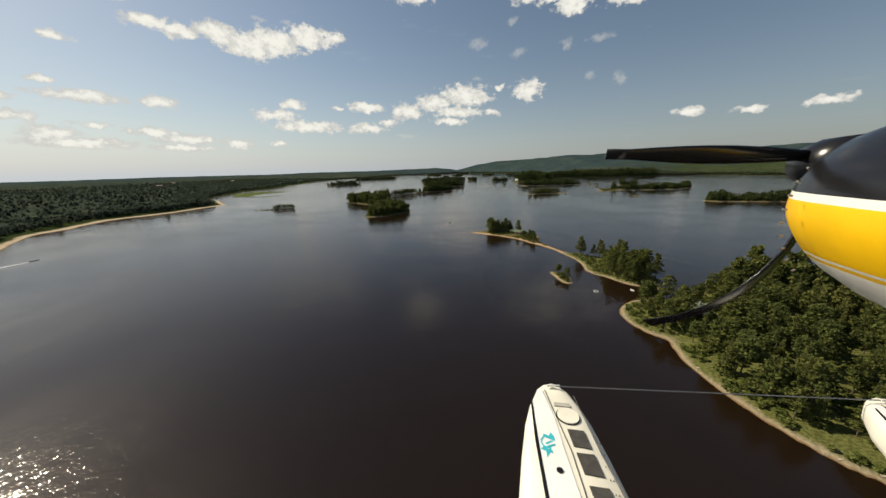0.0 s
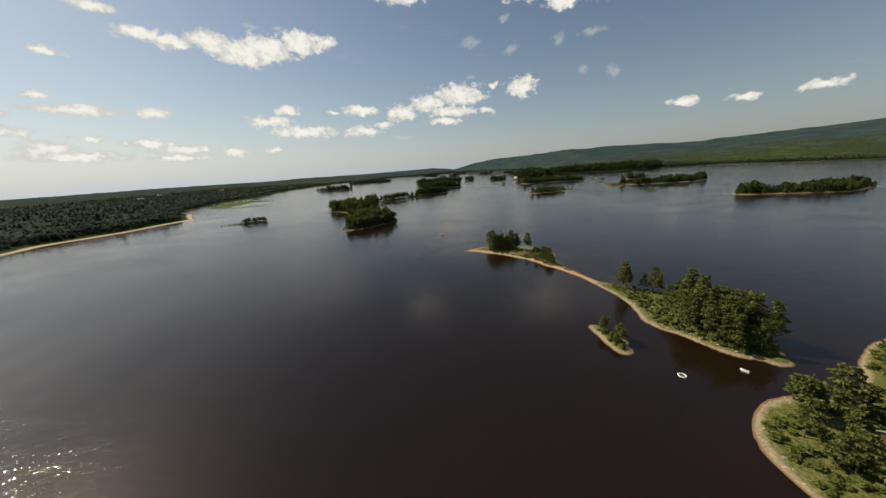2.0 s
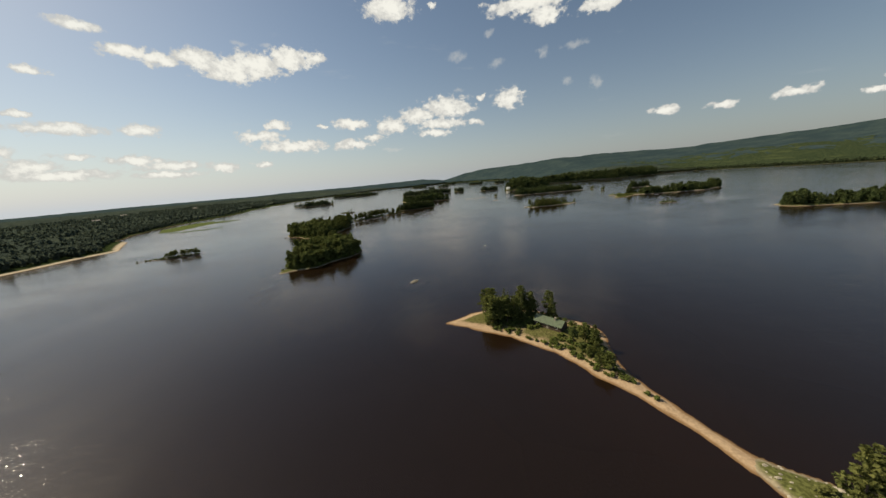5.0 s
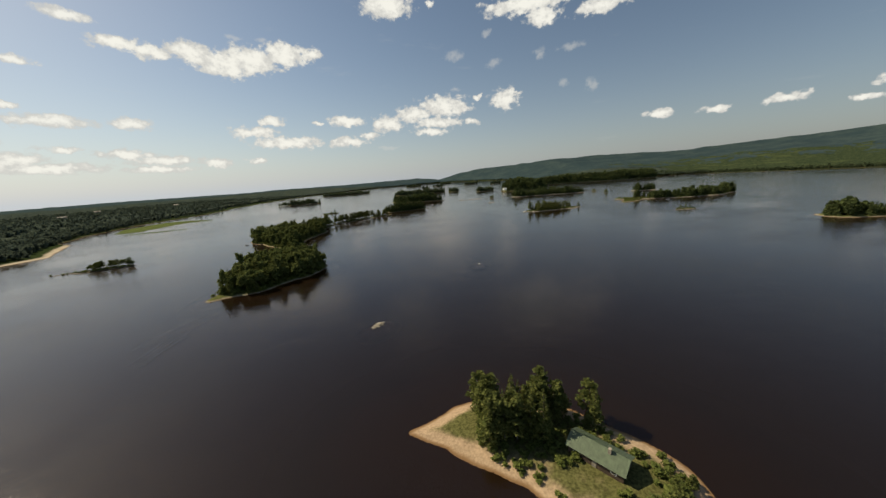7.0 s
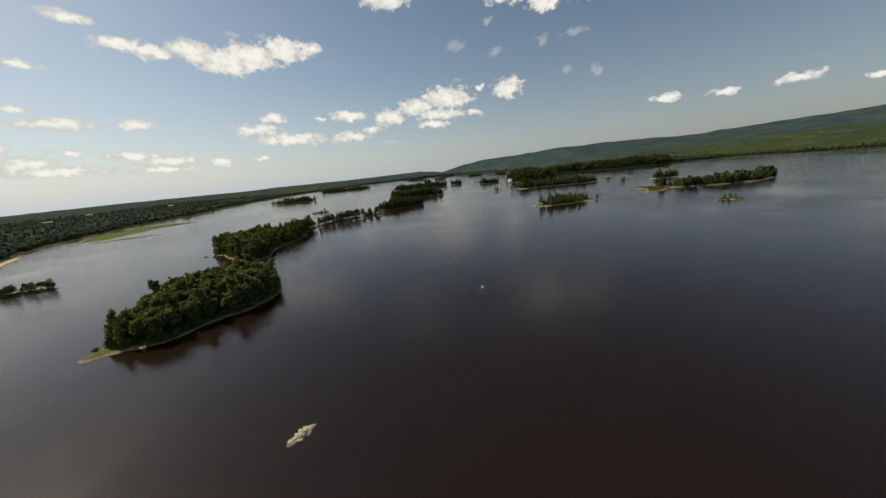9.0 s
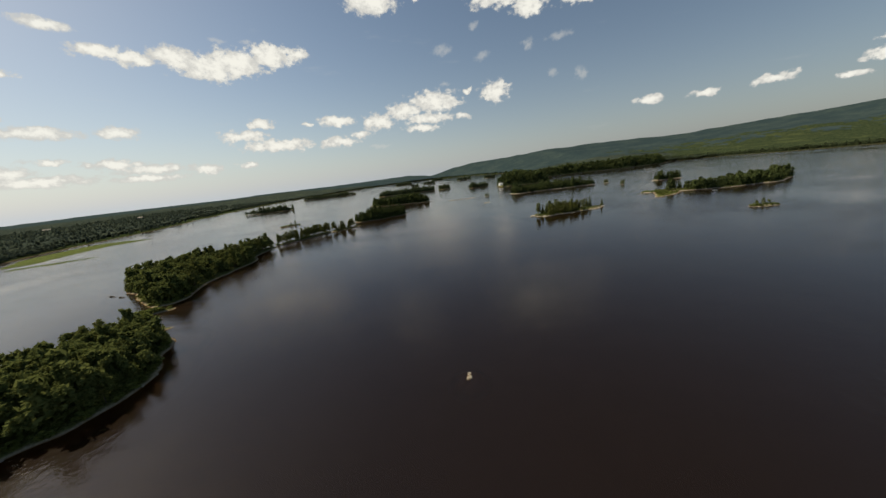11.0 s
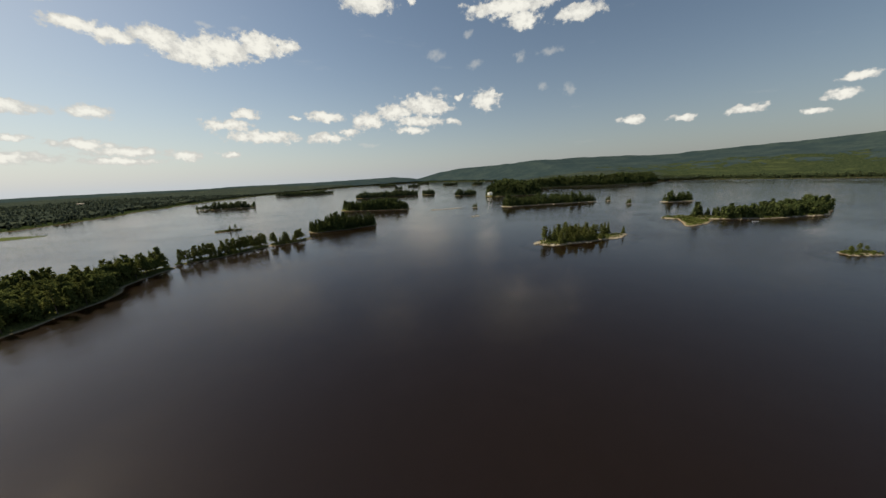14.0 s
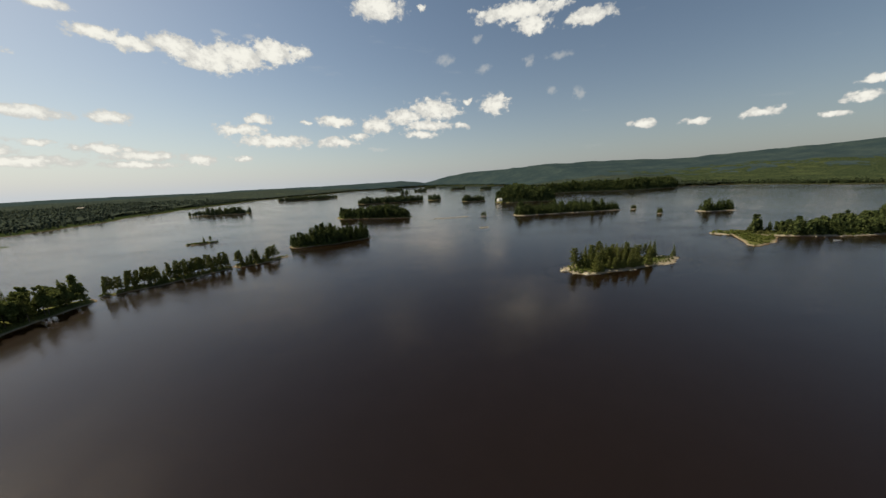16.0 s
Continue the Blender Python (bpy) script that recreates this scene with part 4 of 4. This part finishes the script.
# ---- buildings ----
def house(name, label, x, y, z, turn, length, width, wall_h, roof_h, wall_mat, roof_mat, porch=False, chimney=True, ribs=False):
    root = tagged(new(name), label, "house")
    root.matrix_basis = pose(x, y, z, 0, 0, turn)
    L, W = length / 2, width / 2
    bm = bmesh.new()
    box(bm, -L, L, -W, W, -0.6, wall_h)
    for sx in (-L, L):
        v = [bm.verts.new(c) for c in ((sx, -W, wall_h), (sx, W, wall_h), (sx, 0, wall_h + roof_h))]
        bm.faces.new(v)
    part("wall", bm, wall_mat, root)
    slope = math.hypot(W + 0.5, roof_h * (W + 0.5) / W)
    tilt = math.degrees(math.atan2(roof_h, W))
    for side in (1, -1):
        bm = bmesh.new()
        box(bm, -L - 0.5, L + 0.5, 0, slope, 0, 0.10)
        roof = part("roof", bm, roof_mat, root)
        roof.matrix_basis = (pose(0, 0, 0, 0, 0, 180) if side < 0 else Matrix()) @ pose(0, 0, wall_h + roof_h, -tilt, 0, 0)
        if ribs:
            rib = part("rib", box(bmesh.new(), 0, 0.05, 0.0, slope, 0.10, 0.14), roof_mat, roof)
            for i in range(int(length / 0.6) + 1):
                if i:
                    rib = new("rib", rib.data)
                    rib.parent = roof
                rib.location.x = -L - 0.45 + i * 0.6
    for side in (1, -1):
        for i in range(3):
            wx = -L + length * (i + 0.5) / 3
            if i == 1 and side < 0:
                part("door", box(bmesh.new(), wx - 0.45, wx + 0.45, side * (W + 0.05) - 0.04, side * (W + 0.05) + 0.04, 0.05, 2.05), M_WOOD, root)
                continue
            frame_ob = part("window", box(bmesh.new(), wx - 0.6, wx + 0.6, side * (W + 0.03) - 0.04, side * (W + 0.03) + 0.04, 0.95, 2.05), M_WHITE, root)
            part("pane", box(bmesh.new(), wx - 0.5, wx + 0.5, side * (W + 0.07) - 0.02, side * (W + 0.07) + 0.02, 1.05, 1.95), M_GLASS, frame_ob)
    if chimney:
        part("chimney", box(bmesh.new(), L * 0.35, L * 0.35 + 0.6, -0.9, -0.3, wall_h, wall_h + roof_h + 0.9), M_ROCK, root)
    if porch:
        bm = bmesh.new()
        box(bm, -L, L, -W - 2.6, -W - 0.1, -0.3, 0.05)
        part("deck", bm, M_WOOD, root)
        bm = bmesh.new()
        box(bm, -L - 0.3, L + 0.3, -W - 2.9, -W + 0.1, wall_h - 0.25, wall_h - 0.15)
        part("porch_roof", bm, roof_mat, root)
        for i in range(4):
            px = -L + 0.2 + (length - 0.4) * i / 3
            part("post", box(bmesh.new(), px - 0.08, px + 0.08, -W - 2.6, -W - 2.44, 0.05, wall_h - 0.25), M_WOOD, root)
    return root


def ground_at(key, x, y):
    return float(ISLANDS[key][1](np.array([x]), np.array([y]))[0])


house("cabin", "long dark log cabin with a green metal roof", 61.6, 274.6, ground_at("spit", 61.6, 274.6), -47, 11.5, 5.6, 2.3, 1.5, M_LOG, M_ROOF, ribs=True)
house("cottage", "lakeside cottage with a pale green roof and porch", 97.5, 108.5, ground_at("home", 97.5, 108.5) + 0.2, -8, 9.5, 5.6, 2.5, 1.7, M_LOG, M_PALE_ROOF, True, ribs=True)
house("shed", "small grey timber shed beside the trees", 106, 118, ground_at("home", 106, 118), 20, 4.0, 3.0, 2.1, 1.0, M_WOOD, M_PALE_ROOF, chimney=False)
house("white_cottage", "white lakeside cottage among trees", 292, 1384, ground_at("behind", 300, 1392), 20, 12, 9, 5.0, 3.0, M_WHITE, M_WHITE)
for hx, hy, ht in ((-1350, 1900, 10), (-1500, 1650, 40), (-1250, 1300, 70)):
    hz = float(west_height(np.array([hx]), np.array([hy]))[0])
    house("farmhouse", "pale-roofed house in a clearing of the forest", hx, hy, hz + 7, ht, 22, 12, 5, 3, M_WOOD, M_WOOD)


# ---- boats and floating things ----
def ring_raft(x, y):
    root = tagged(new("raft"), "round white inflatable raft floating off the island", "raft")
    root.matrix_basis = pose(x, y, 0.08) @ Matrix.Scale(0.56, 4)
    bm = bmesh.new()
    rings = []
    for i in range(24):
        a = 2 * math.pi * i / 24
        rings.append([bm.verts.new(((1.7 + 0.32 * math.cos(b)) * math.cos(a), (1.7 + 0.32 * math.cos(b)) * math.sin(a), 0.28 * math.sin(b) + 0.08)) for b in (2 * math.pi * k / 8 for k in range(8))])
    for i in range(24):
        for k in range(8):
            bm.faces.new((rings[i][k], rings[(i + 1) % 24][k], rings[(i + 1) % 24][(k + 1) % 8], rings[i][(k + 1) % 8]))
    part("tube", bm, M_WHITE, root)
    bm = bmesh.new()
    tube(bm, (0, 0, -0.08), (0, 0, 0.02), 1.6, 1.6, 24)
    part("mesh_floor", bm, M_GREY, root, "dark mesh floor")
    return root


def small_boat(x, y, turn, length=4.2, mat=None, name="rowing_boat", label="small pale open boat moored off the beach"):
    root = tagged(new(name), label, "boat")
    root.matrix_basis = pose(x, y, 0.0, 0, 0, turn)
    w = length * 0.17
    bm = bmesh.new()
    rows = []
    for k in range(9):
        t = k / 8
        hw = w * (1 - max(0, (t - 0.45) / 0.55) ** 2.2) + 0.02
        sheer = 0.42 + 0.18 * t * t
        py = -length / 2 + length * t
        rows.append([bm.verts.new(c) for c in ((-hw, py, sheer), (-hw * 0.8, py, -0.1), (hw * 0.8, py, -0.1), (hw, py, sheer), (hw * 0.88, py, sheer), (hw * 0.68, py, 0.0), (-hw * 0.68, py, 0.0), (-hw * 0.88, py, sheer))])
    for a, b in zip(rows, rows[1:]):
        for i in range(8):
            bm.faces.new((a[i], a[(i + 1) % 8], b[(i + 1) % 8], b[i]))
    bm.faces.new(rows[0]), bm.faces.new(rows[-1][::-1])
    part("hull", bm, mat or M_WHITE, root)
    for t in (-0.22, 0.08):
        part("bench", box(bmesh.new(), -w * 0.8, w * 0.8, length * t - 0.14, length * t + 0.14, 0.28, 0.33), M_WOOD, root)
    bm = bmesh.new()
    box(bm, -0.16, 0.16, -length / 2 - 0.28, -length / 2 + 0.02, 0.25, 0.75)
    tube(bm, (0, -length / 2 - 0.15, 0.3), (0, -length / 2 - 0.15, -0.3), 0.06, 0.05, 6)
    part("outboard", bm, M_GREY, root, "dark outboard engine")
    return root


ring_raft(72.2, 137.2)
small_boat(-203, 589, 60, 6.5, M_LOG, "rowing_boat", "dark wooden boat moored off the sandy cove")
small_boat(-190.5, 583.5, 70, 5.5, M_LOG, "rowing_boat", "dark wooden boat moored off the sandy cove")
small_boat(90.6, 138.0, 28, 2.0)
small_boat(455, 775, 85, 7.0, None, "motor_boat", "white motor boat moored at the wooded island")
runabout = small_boat(-317.0, 207.5, -8, 5.5, None, "motor_boat", "white motor boat trailing a foaming wake")
wake = bmesh.new()
rows = []
for k in range(15):
    t = k / 14
    hw = 0.5 + 1.3 * t
    rows.append([wake.verts.new((-317.0 - 4.0 * t + sx * hw * (0.8 + 0.4 * random.random()), 204.5 - 34 * t, 0.02 + 0.12 * (1 - abs(sx)) * (1 - t))) for sx in (-1, 0, 1)])
for a, b in zip(rows, rows[1:]):
    for i in range(2):
        wake.faces.new((a[i], a[i + 1], b[i + 1], b[i]))
def swell_train(x0, y0, x1, y1, count, gap, seed):
    """Smooth parallel ridges left on the water by a passing boat."""
    r = random.Random(seed)
    bm = bmesh.new()
    along = Vector((x1 - x0, y1 - y0, 0))
    side = Vector((along.y, -along.x, 0)).normalized()
    for k in range(count):
        a, b = r.uniform(-0.1, 0.12), r.uniform(0.85, 1.12)
        last = None
        for i in range(13):
            t = i / 12
            c = Vector((x0, y0, 0)) + along * (a + (b - a) * t) + side * (gap * k + 0.5 * math.sin(5 * t + k))
            up = 0.06 * math.sin(math.pi * t) ** 0.7 + 0.012
            row = [bm.verts.new(c + side * (gap * 0.42 * q) + Vector((0, 0, 0.012 + up * (1 - abs(q)) ** 1.3))) for q in (-1, -0.5, 0, 0.5, 1)]
            if last:
                for j in range(4):
                    bm.faces.new((last[j], last[j + 1], row[j + 1], row[j])).smooth = True
            last = row
    bmesh.ops.recalc_face_normals(bm, faces=bm.faces)
    tagged(part("ripples", bm, M_WATER), "low parallel wake ripples crossing the dark lake", "ripples", kind="stuff")


swell_train(-97.1, 329.7, -98.7, 354.7, 4, 2.2, 5)
swell_train(-110.9, 347.9, -100.5, 376.4, 5, 2.2, 6)
tagged(part("wake", wake, M_FOAM), "white foaming wake behind a motor boat", "wake", kind="stuff")


# ---- the seaplane that carries the camera, where the flight begins ----
plane = tagged(new("seaplane"), "black, yellow and white seaplane in flight on white floats", "seaplane")
plane.matrix_basis = pose(-0.17, -7.887, 61.089, 0, 0, -8.7)


def loft(bm, rings):
    made = [[bm.verts.new(c) for c in ring] for ring in rings]
    n = len(made[0])
    for a, b in zip(made, made[1:]):
        for i in range(n):
            bm.faces.new((a[i], a[(i + 1) % n], b[(i + 1) % n], b[i]))
    bm.faces.new(made[0][::-1]), bm.faces.new(made[-1])
    for f in bm.faces:
        f.smooth = len(f.verts) == 4
    return bm


FLOAT_ROWS = ((2.76, 0.03, 0.10), (2.74, 0.09, 0.16), (2.68, 0.15, 0.25), (2.52, 0.22, 0.38), (2.3, 0.28, 0.47), (2.0, 0.33, 0.55), (1.6, 0.38, 0.62), (1.0, 0.41, 0.66), (-1.0, 0.42, 0.68), (-1.05, 0.42, 0.52), (-2.6, 0.32, 0.42), (-3.8, 0.16, 0.2))
FLOAT_SHAPE = ((-0.78, 0.0), (-0.3, 0.012), (0.3, 0.012), (0.78, 0.0), (0.93, -0.06), (1.0, -0.20), (0.99, -0.45), (0.93, -0.56), (0.5, -0.80), (0.0, -1.0), (-0.5, -0.80), (-0.93, -0.56), (-0.99, -0.45), (-1.0, -0.20), (-0.93, -0.06))


def strip(bm, rows, z):
    """A thin raised strip on the deck; rows of y, left x, right x."""
    for (y0, a0, b0), (y1, a1, b1) in zip(rows, rows[1:]):
        low = [bm.verts.new(c) for c in ((a0, y0, z), (b0, y0, z), (b1, y1, z), (a1, y1, z))]
        high = [bm.verts.new((v.co.x, v.co.y, z + 0.006)) for v in low]
        bm.faces.new(high)
        for i in range(4):
            bm.faces.new((low[i], low[(i + 1) % 4], high[(i + 1) % 4], high[i]))
    return bm


def seaplane_float(cx, DECK=-2.1):
    hull = part("float", loft(bmesh.new(), [[(cx + hw * u, y, DECK - 0.02 * max(0, y - 2.3) + (0.01 * v / 0.012 if v > 0 else v * depth)) for u, v in FLOAT_SHAPE] for y, hw, depth in FLOAT_ROWS]), M_CREAM, plane, "cream-white riveted aluminium float")
    z = DECK + 0.011
    part("deck_panel", strip(bmesh.new(), [(-1.0, cx - 0.175, cx + 0.05), (1.6, cx - 0.185, cx + 0.02), (2.0, cx - 0.20, cx - 0.02), (2.3, cx - 0.205, cx - 0.04), (2.48, cx - 0.195, cx - 0.07), (2.65, cx - 0.14, cx - 0.106)], z), M_GLOSS_WHITE, hull, "glossy white deck panel")
    part("stripe", strip(bmesh.new(), [(-1.0, cx - 0.205, cx - 0.178), (1.6, cx - 0.212, cx - 0.188), (2.05, cx - 0.229, cx - 0.204), (2.48, cx - 0.222, cx - 0.206), (2.6, cx - 0.17, cx - 0.16)], z), M_BLACK, hull, "black pinstripe")
    part("stripe", strip(bmesh.new(), [(-1.0, cx + 0.33, cx + 0.337), (1.69, cx + 0.292, cx + 0.298), (2.02, cx + 0.239, cx + 0.244), (2.6, cx + 0.175, cx + 0.179)], z), M_STEEL, hull, "thin grey deck seam")
    part("stripe", strip(bmesh.new(), [(-1.0, cx + 0.08, cx + 0.086), (1.69, cx + 0.047, cx + 0.052), (1.985, cx + 0.029, cx + 0.033), (2.65, cx - 0.081, cx - 0.078)], z), M_GREY, hull, "thin dark deck seam")
    for y0, y1 in ((2.03, 2.195), (1.81, 1.98), (1.56, 1.73), (1.31, 1.48), (1.06, 1.23)):
        part("grip_pad", strip(bmesh.new(), [(y0, cx + 0.265 - 0.102 * y0, cx + 0.393 - 0.102 * y0), (y1, cx + 0.265 - 0.102 * y1, cx + 0.393 - 0.102 * y1)], z), M_GREY, hull, "dark grey anti-skid pad")
    part("grip_pad", strip(bmesh.new(), [(2.445, cx - 0.02, cx + 0.12), (2.49, cx - 0.018, cx + 0.115)], z), M_PALE_GREY, hull, "small pale grey step pad")
    part("hatch_rim", tube(bmesh.new(), (cx + 0.075, 2.337, z - 0.004), (cx + 0.075, 2.337, z + 0.004), 0.098, 0.096, 28), M_BLACK, hull, "dark seam round the hatch")
    bm = bmesh.new()
    tube(bm, (cx + 0.077, 2.340, z - 0.004), (cx + 0.077, 2.340, z + 0.012), 0.091, 0.088, 28)
    part("hatch_cover", bm, M_CREAM, hull, "round cream hatch cover")
    bm = bmesh.new()
    tube(bm, (cx - 0.086, 1.81, z), (cx - 0.086, 1.81, z + 0.014), 0.025, 0.022, 14)
    part("filler_cap", bm, M_BLACK, hull, "black filler cap")
    bm = bmesh.new()
    for i in range(7):
        a, b = 0.5 + 0.75 * i, 0.5 + 0.75 * (i + 1)
        r0, r1 = 0.10 - 0.007 * i, 0.093 - 0.007 * i
        pts = [(cx - 0.137 + q * math.cos(w) * 0.72, 2.03 + q * math.sin(w) * 0.8, z + 0.008) for w, q in ((a, r0), (b, r1), (b, r1 - 0.016), (a, r0 - 0.016))]
        bm.faces.new([bm.verts.new(c) for c in pts])
    for fin in (((-0.165, 2.085), (-0.13, 2.075), (-0.08, 2.055), (-0.078, 2.10), (-0.10, 2.135), (-0.12, 2.10), (-0.16, 2.115)), ((-0.17, 2.0), (-0.135, 1.975), (-0.12, 1.99), (-0.105, 1.94), (-0.13, 1.95), (-0.16, 1.90), (-0.158, 1.955), (-0.195, 1.97)),
                ((-0.155, 2.03), (-0.10, 2.06), (-0.095, 2.05), (-0.15, 2.015)), ((-0.15, 2.0), (-0.085, 2.03), (-0.08, 2.018), (-0.145, 1.985))):
        bm.faces.new([bm.verts.new((cx + fx, fy, z + 0.0085)) for fx, fy in fin])
    bmesh.ops.recalc_face_normals(bm, faces=bm.faces)
    part("emblem", bm, M_TEAL, hull, "teal swirl emblem with pointed fins")
    bm = bmesh.new()
    tube(bm, (cx + 0.0, 2.70, DECK - 0.02), (cx + 0.0, 2.70, DECK + 0.03), 0.012, 0.012, 8)
    tube(bm, (cx - 0.05, 2.69, DECK + 0.03), (cx + 0.07, 2.70, DECK + 0.035), 0.011, 0.008, 8)
    part("cleat", bm, M_WHITE, hull)
    bm = bmesh.new()
    for i in range(30):
        for sx in (0.285, 0.31):
            ry = 2.1 - i * 0.1
            tube(bm, (cx + sx * (1 if ry < 1.7 else 0.86), ry, DECK - 0.004), (cx + sx * (1 if ry < 1.7 else 0.86), ry, DECK + 0.014), 0.004, 0.003, 5)
    tagged(part("rivets", bm, M_STEEL, hull), kind="stuff")
    return hull


seaplane_float(0.565)
seaplane_float(3.17, -1.93)
part("bow_wire", tube(bmesh.new(), (0.60, 2.69, -2.07), (3.14, 2.69, -1.90), 0.005, 0.005, 6), M_STEEL, plane, "thin steel bracing wire")
for cx, tx in ((0.565, 1.45), (3.19, 2.35)):
    for y0, y1 in ((0.95, 0.6), (-1.4, -1.2)):
        part("strut", tube(bmesh.new(), (cx + (0.05 if cx < 1 else -0.05), y0, -2.1), (tx, y1, -0.72), 0.045, 0.045, 10), M_GREY, plane, "dark float strut")

bm = loft(bmesh.new(), [[(1.96 + hw * math.cos(2 * math.pi * i / 40) * (1 - 0.34 * max(0, -math.sin(2 * math.pi * i / 40)) ** 1.5), y, -0.245 + hh * math.sin(2 * math.pi * i / 40)) for i in range(40)]
          for y, hw, hh in ((2.16, 0.14, 0.14), (2.14, 0.24, 0.25), (2.08, 0.33, 0.34), (1.97, 0.40, 0.41), (1.8, 0.45, 0.46), (1.55, 0.48, 0.50), (1.2, 0.49, 0.51), (0.5, 0.50, 0.52), (-0.8, 0.52, 0.55), (-3.0, 0.50, 0.55), (-6.0, 0.18, 0.25))])
for cut in (-0.155, -0.195, -0.475, -0.49, -0.51, -0.525):
    bmesh.ops.bisect_plane(bm, geom=bm.verts[:] + bm.edges[:] + bm.faces[:], plane_co=(0, 0, cut), plane_no=(0, 0, 1))
for f in bm.faces:
    z = f.calc_center_median().z
    f.material_index = 0 if z > -0.155 else 1 if z > -0.195 else 2 if z > -0.475 else 1 if z > -0.49 else 2 if z > -0.51 else 1
part("cowling", bm, (M_BLACK, M_WHITE, M_YELLOW), plane, "black, yellow and white engine cowling")
bm = bmesh.new()
for i in range(9):
    a = math.radians(150 + i * 9)
    y = 1.86
    tube(bm, (1.9 + 0.435 * math.cos(a), y, -0.26 + 0.445 * math.sin(a)), (1.9 + 0.452 * math.cos(a), y, -0.26 + 0.462 * math.sin(a)), 0.006, 0.006, 6)
tagged(part("rivets", bm, M_STEEL, plane), kind="stuff")
part("spinner", loft(bmesh.new(), [[(1.9 + r * math.cos(2 * math.pi * i / 20), y, -0.02 + r * math.sin(2 * math.pi * i / 20)) for i in range(20)] for y, r in ((2.02, 0.16), (2.24, 0.15), (2.36, 0.11), (2.44, 0.05), (2.47, 0.01))]), M_BLACK, plane)
for angle, sweep, span in ((178, 0, 1.12), (268, -34, 1.3), (330, 0, 1.12), (20, 0, 1.12)):
    bm = bmesh.new()
    rings = []
    for k in range(9):
        t = k / 8
        bend, reach, chord, thick = radians(sweep) * t ** 1.5, 0.10 + span * t, (0.034 if sweep == 0 else 0.055) + 0.036 * math.sin(math.pi * min(1, t * 1.15) ** 0.8) * (1 if t < 0.9 else 0.7), 0.022 * (1 - 0.75 * t)
        twist = radians(55 - 38 * t)
        ring = []
        for i in range(10):
            w = 2 * math.pi * i / 10
            p, q = chord * math.cos(w), thick * math.sin(w)
            u, w = reach, p * math.cos(twist) - q * math.sin(twist)
            ring.append((u * math.cos(bend) - w * math.sin(bend), p * math.sin(twist) + q * math.cos(twist), u * math.sin(bend) + w * math.cos(bend)))
        rings.append(ring)
    loft(bm, rings)
    bmesh.ops.transform(bm, matrix=pose(1.9, 2.22, 0.03, 0, -angle, 0), verts=bm.verts)
    part("propeller_blade", bm, M_BLACK, plane)


# ---- a low log rail along the bank of the large island ----
rail = tagged(new("log_rail"), "low weathered log rail along the grassy bank", "fence")
RAIL_A, RAIL_B = Vector((84.5, 66.0)), Vector((94.0, 55.5))
tops = []
for i in range(7):
    p = RAIL_A.lerp(RAIL_B, i / 6)
    z = ground_at("home", p.x, p.y)
    tops.append((p.x, p.y, z + 0.65))
    part("post", tube(bmesh.new(), (p.x, p.y, z - 0.3), (p.x, p.y, z + 0.75), 0.09, 0.08, 7), M_WOOD, rail)
for a, b in zip(tops, tops[1:]):
    part("rail", tube(bmesh.new(), a, b, 0.07, 0.06, 7), M_WOOD, rail)
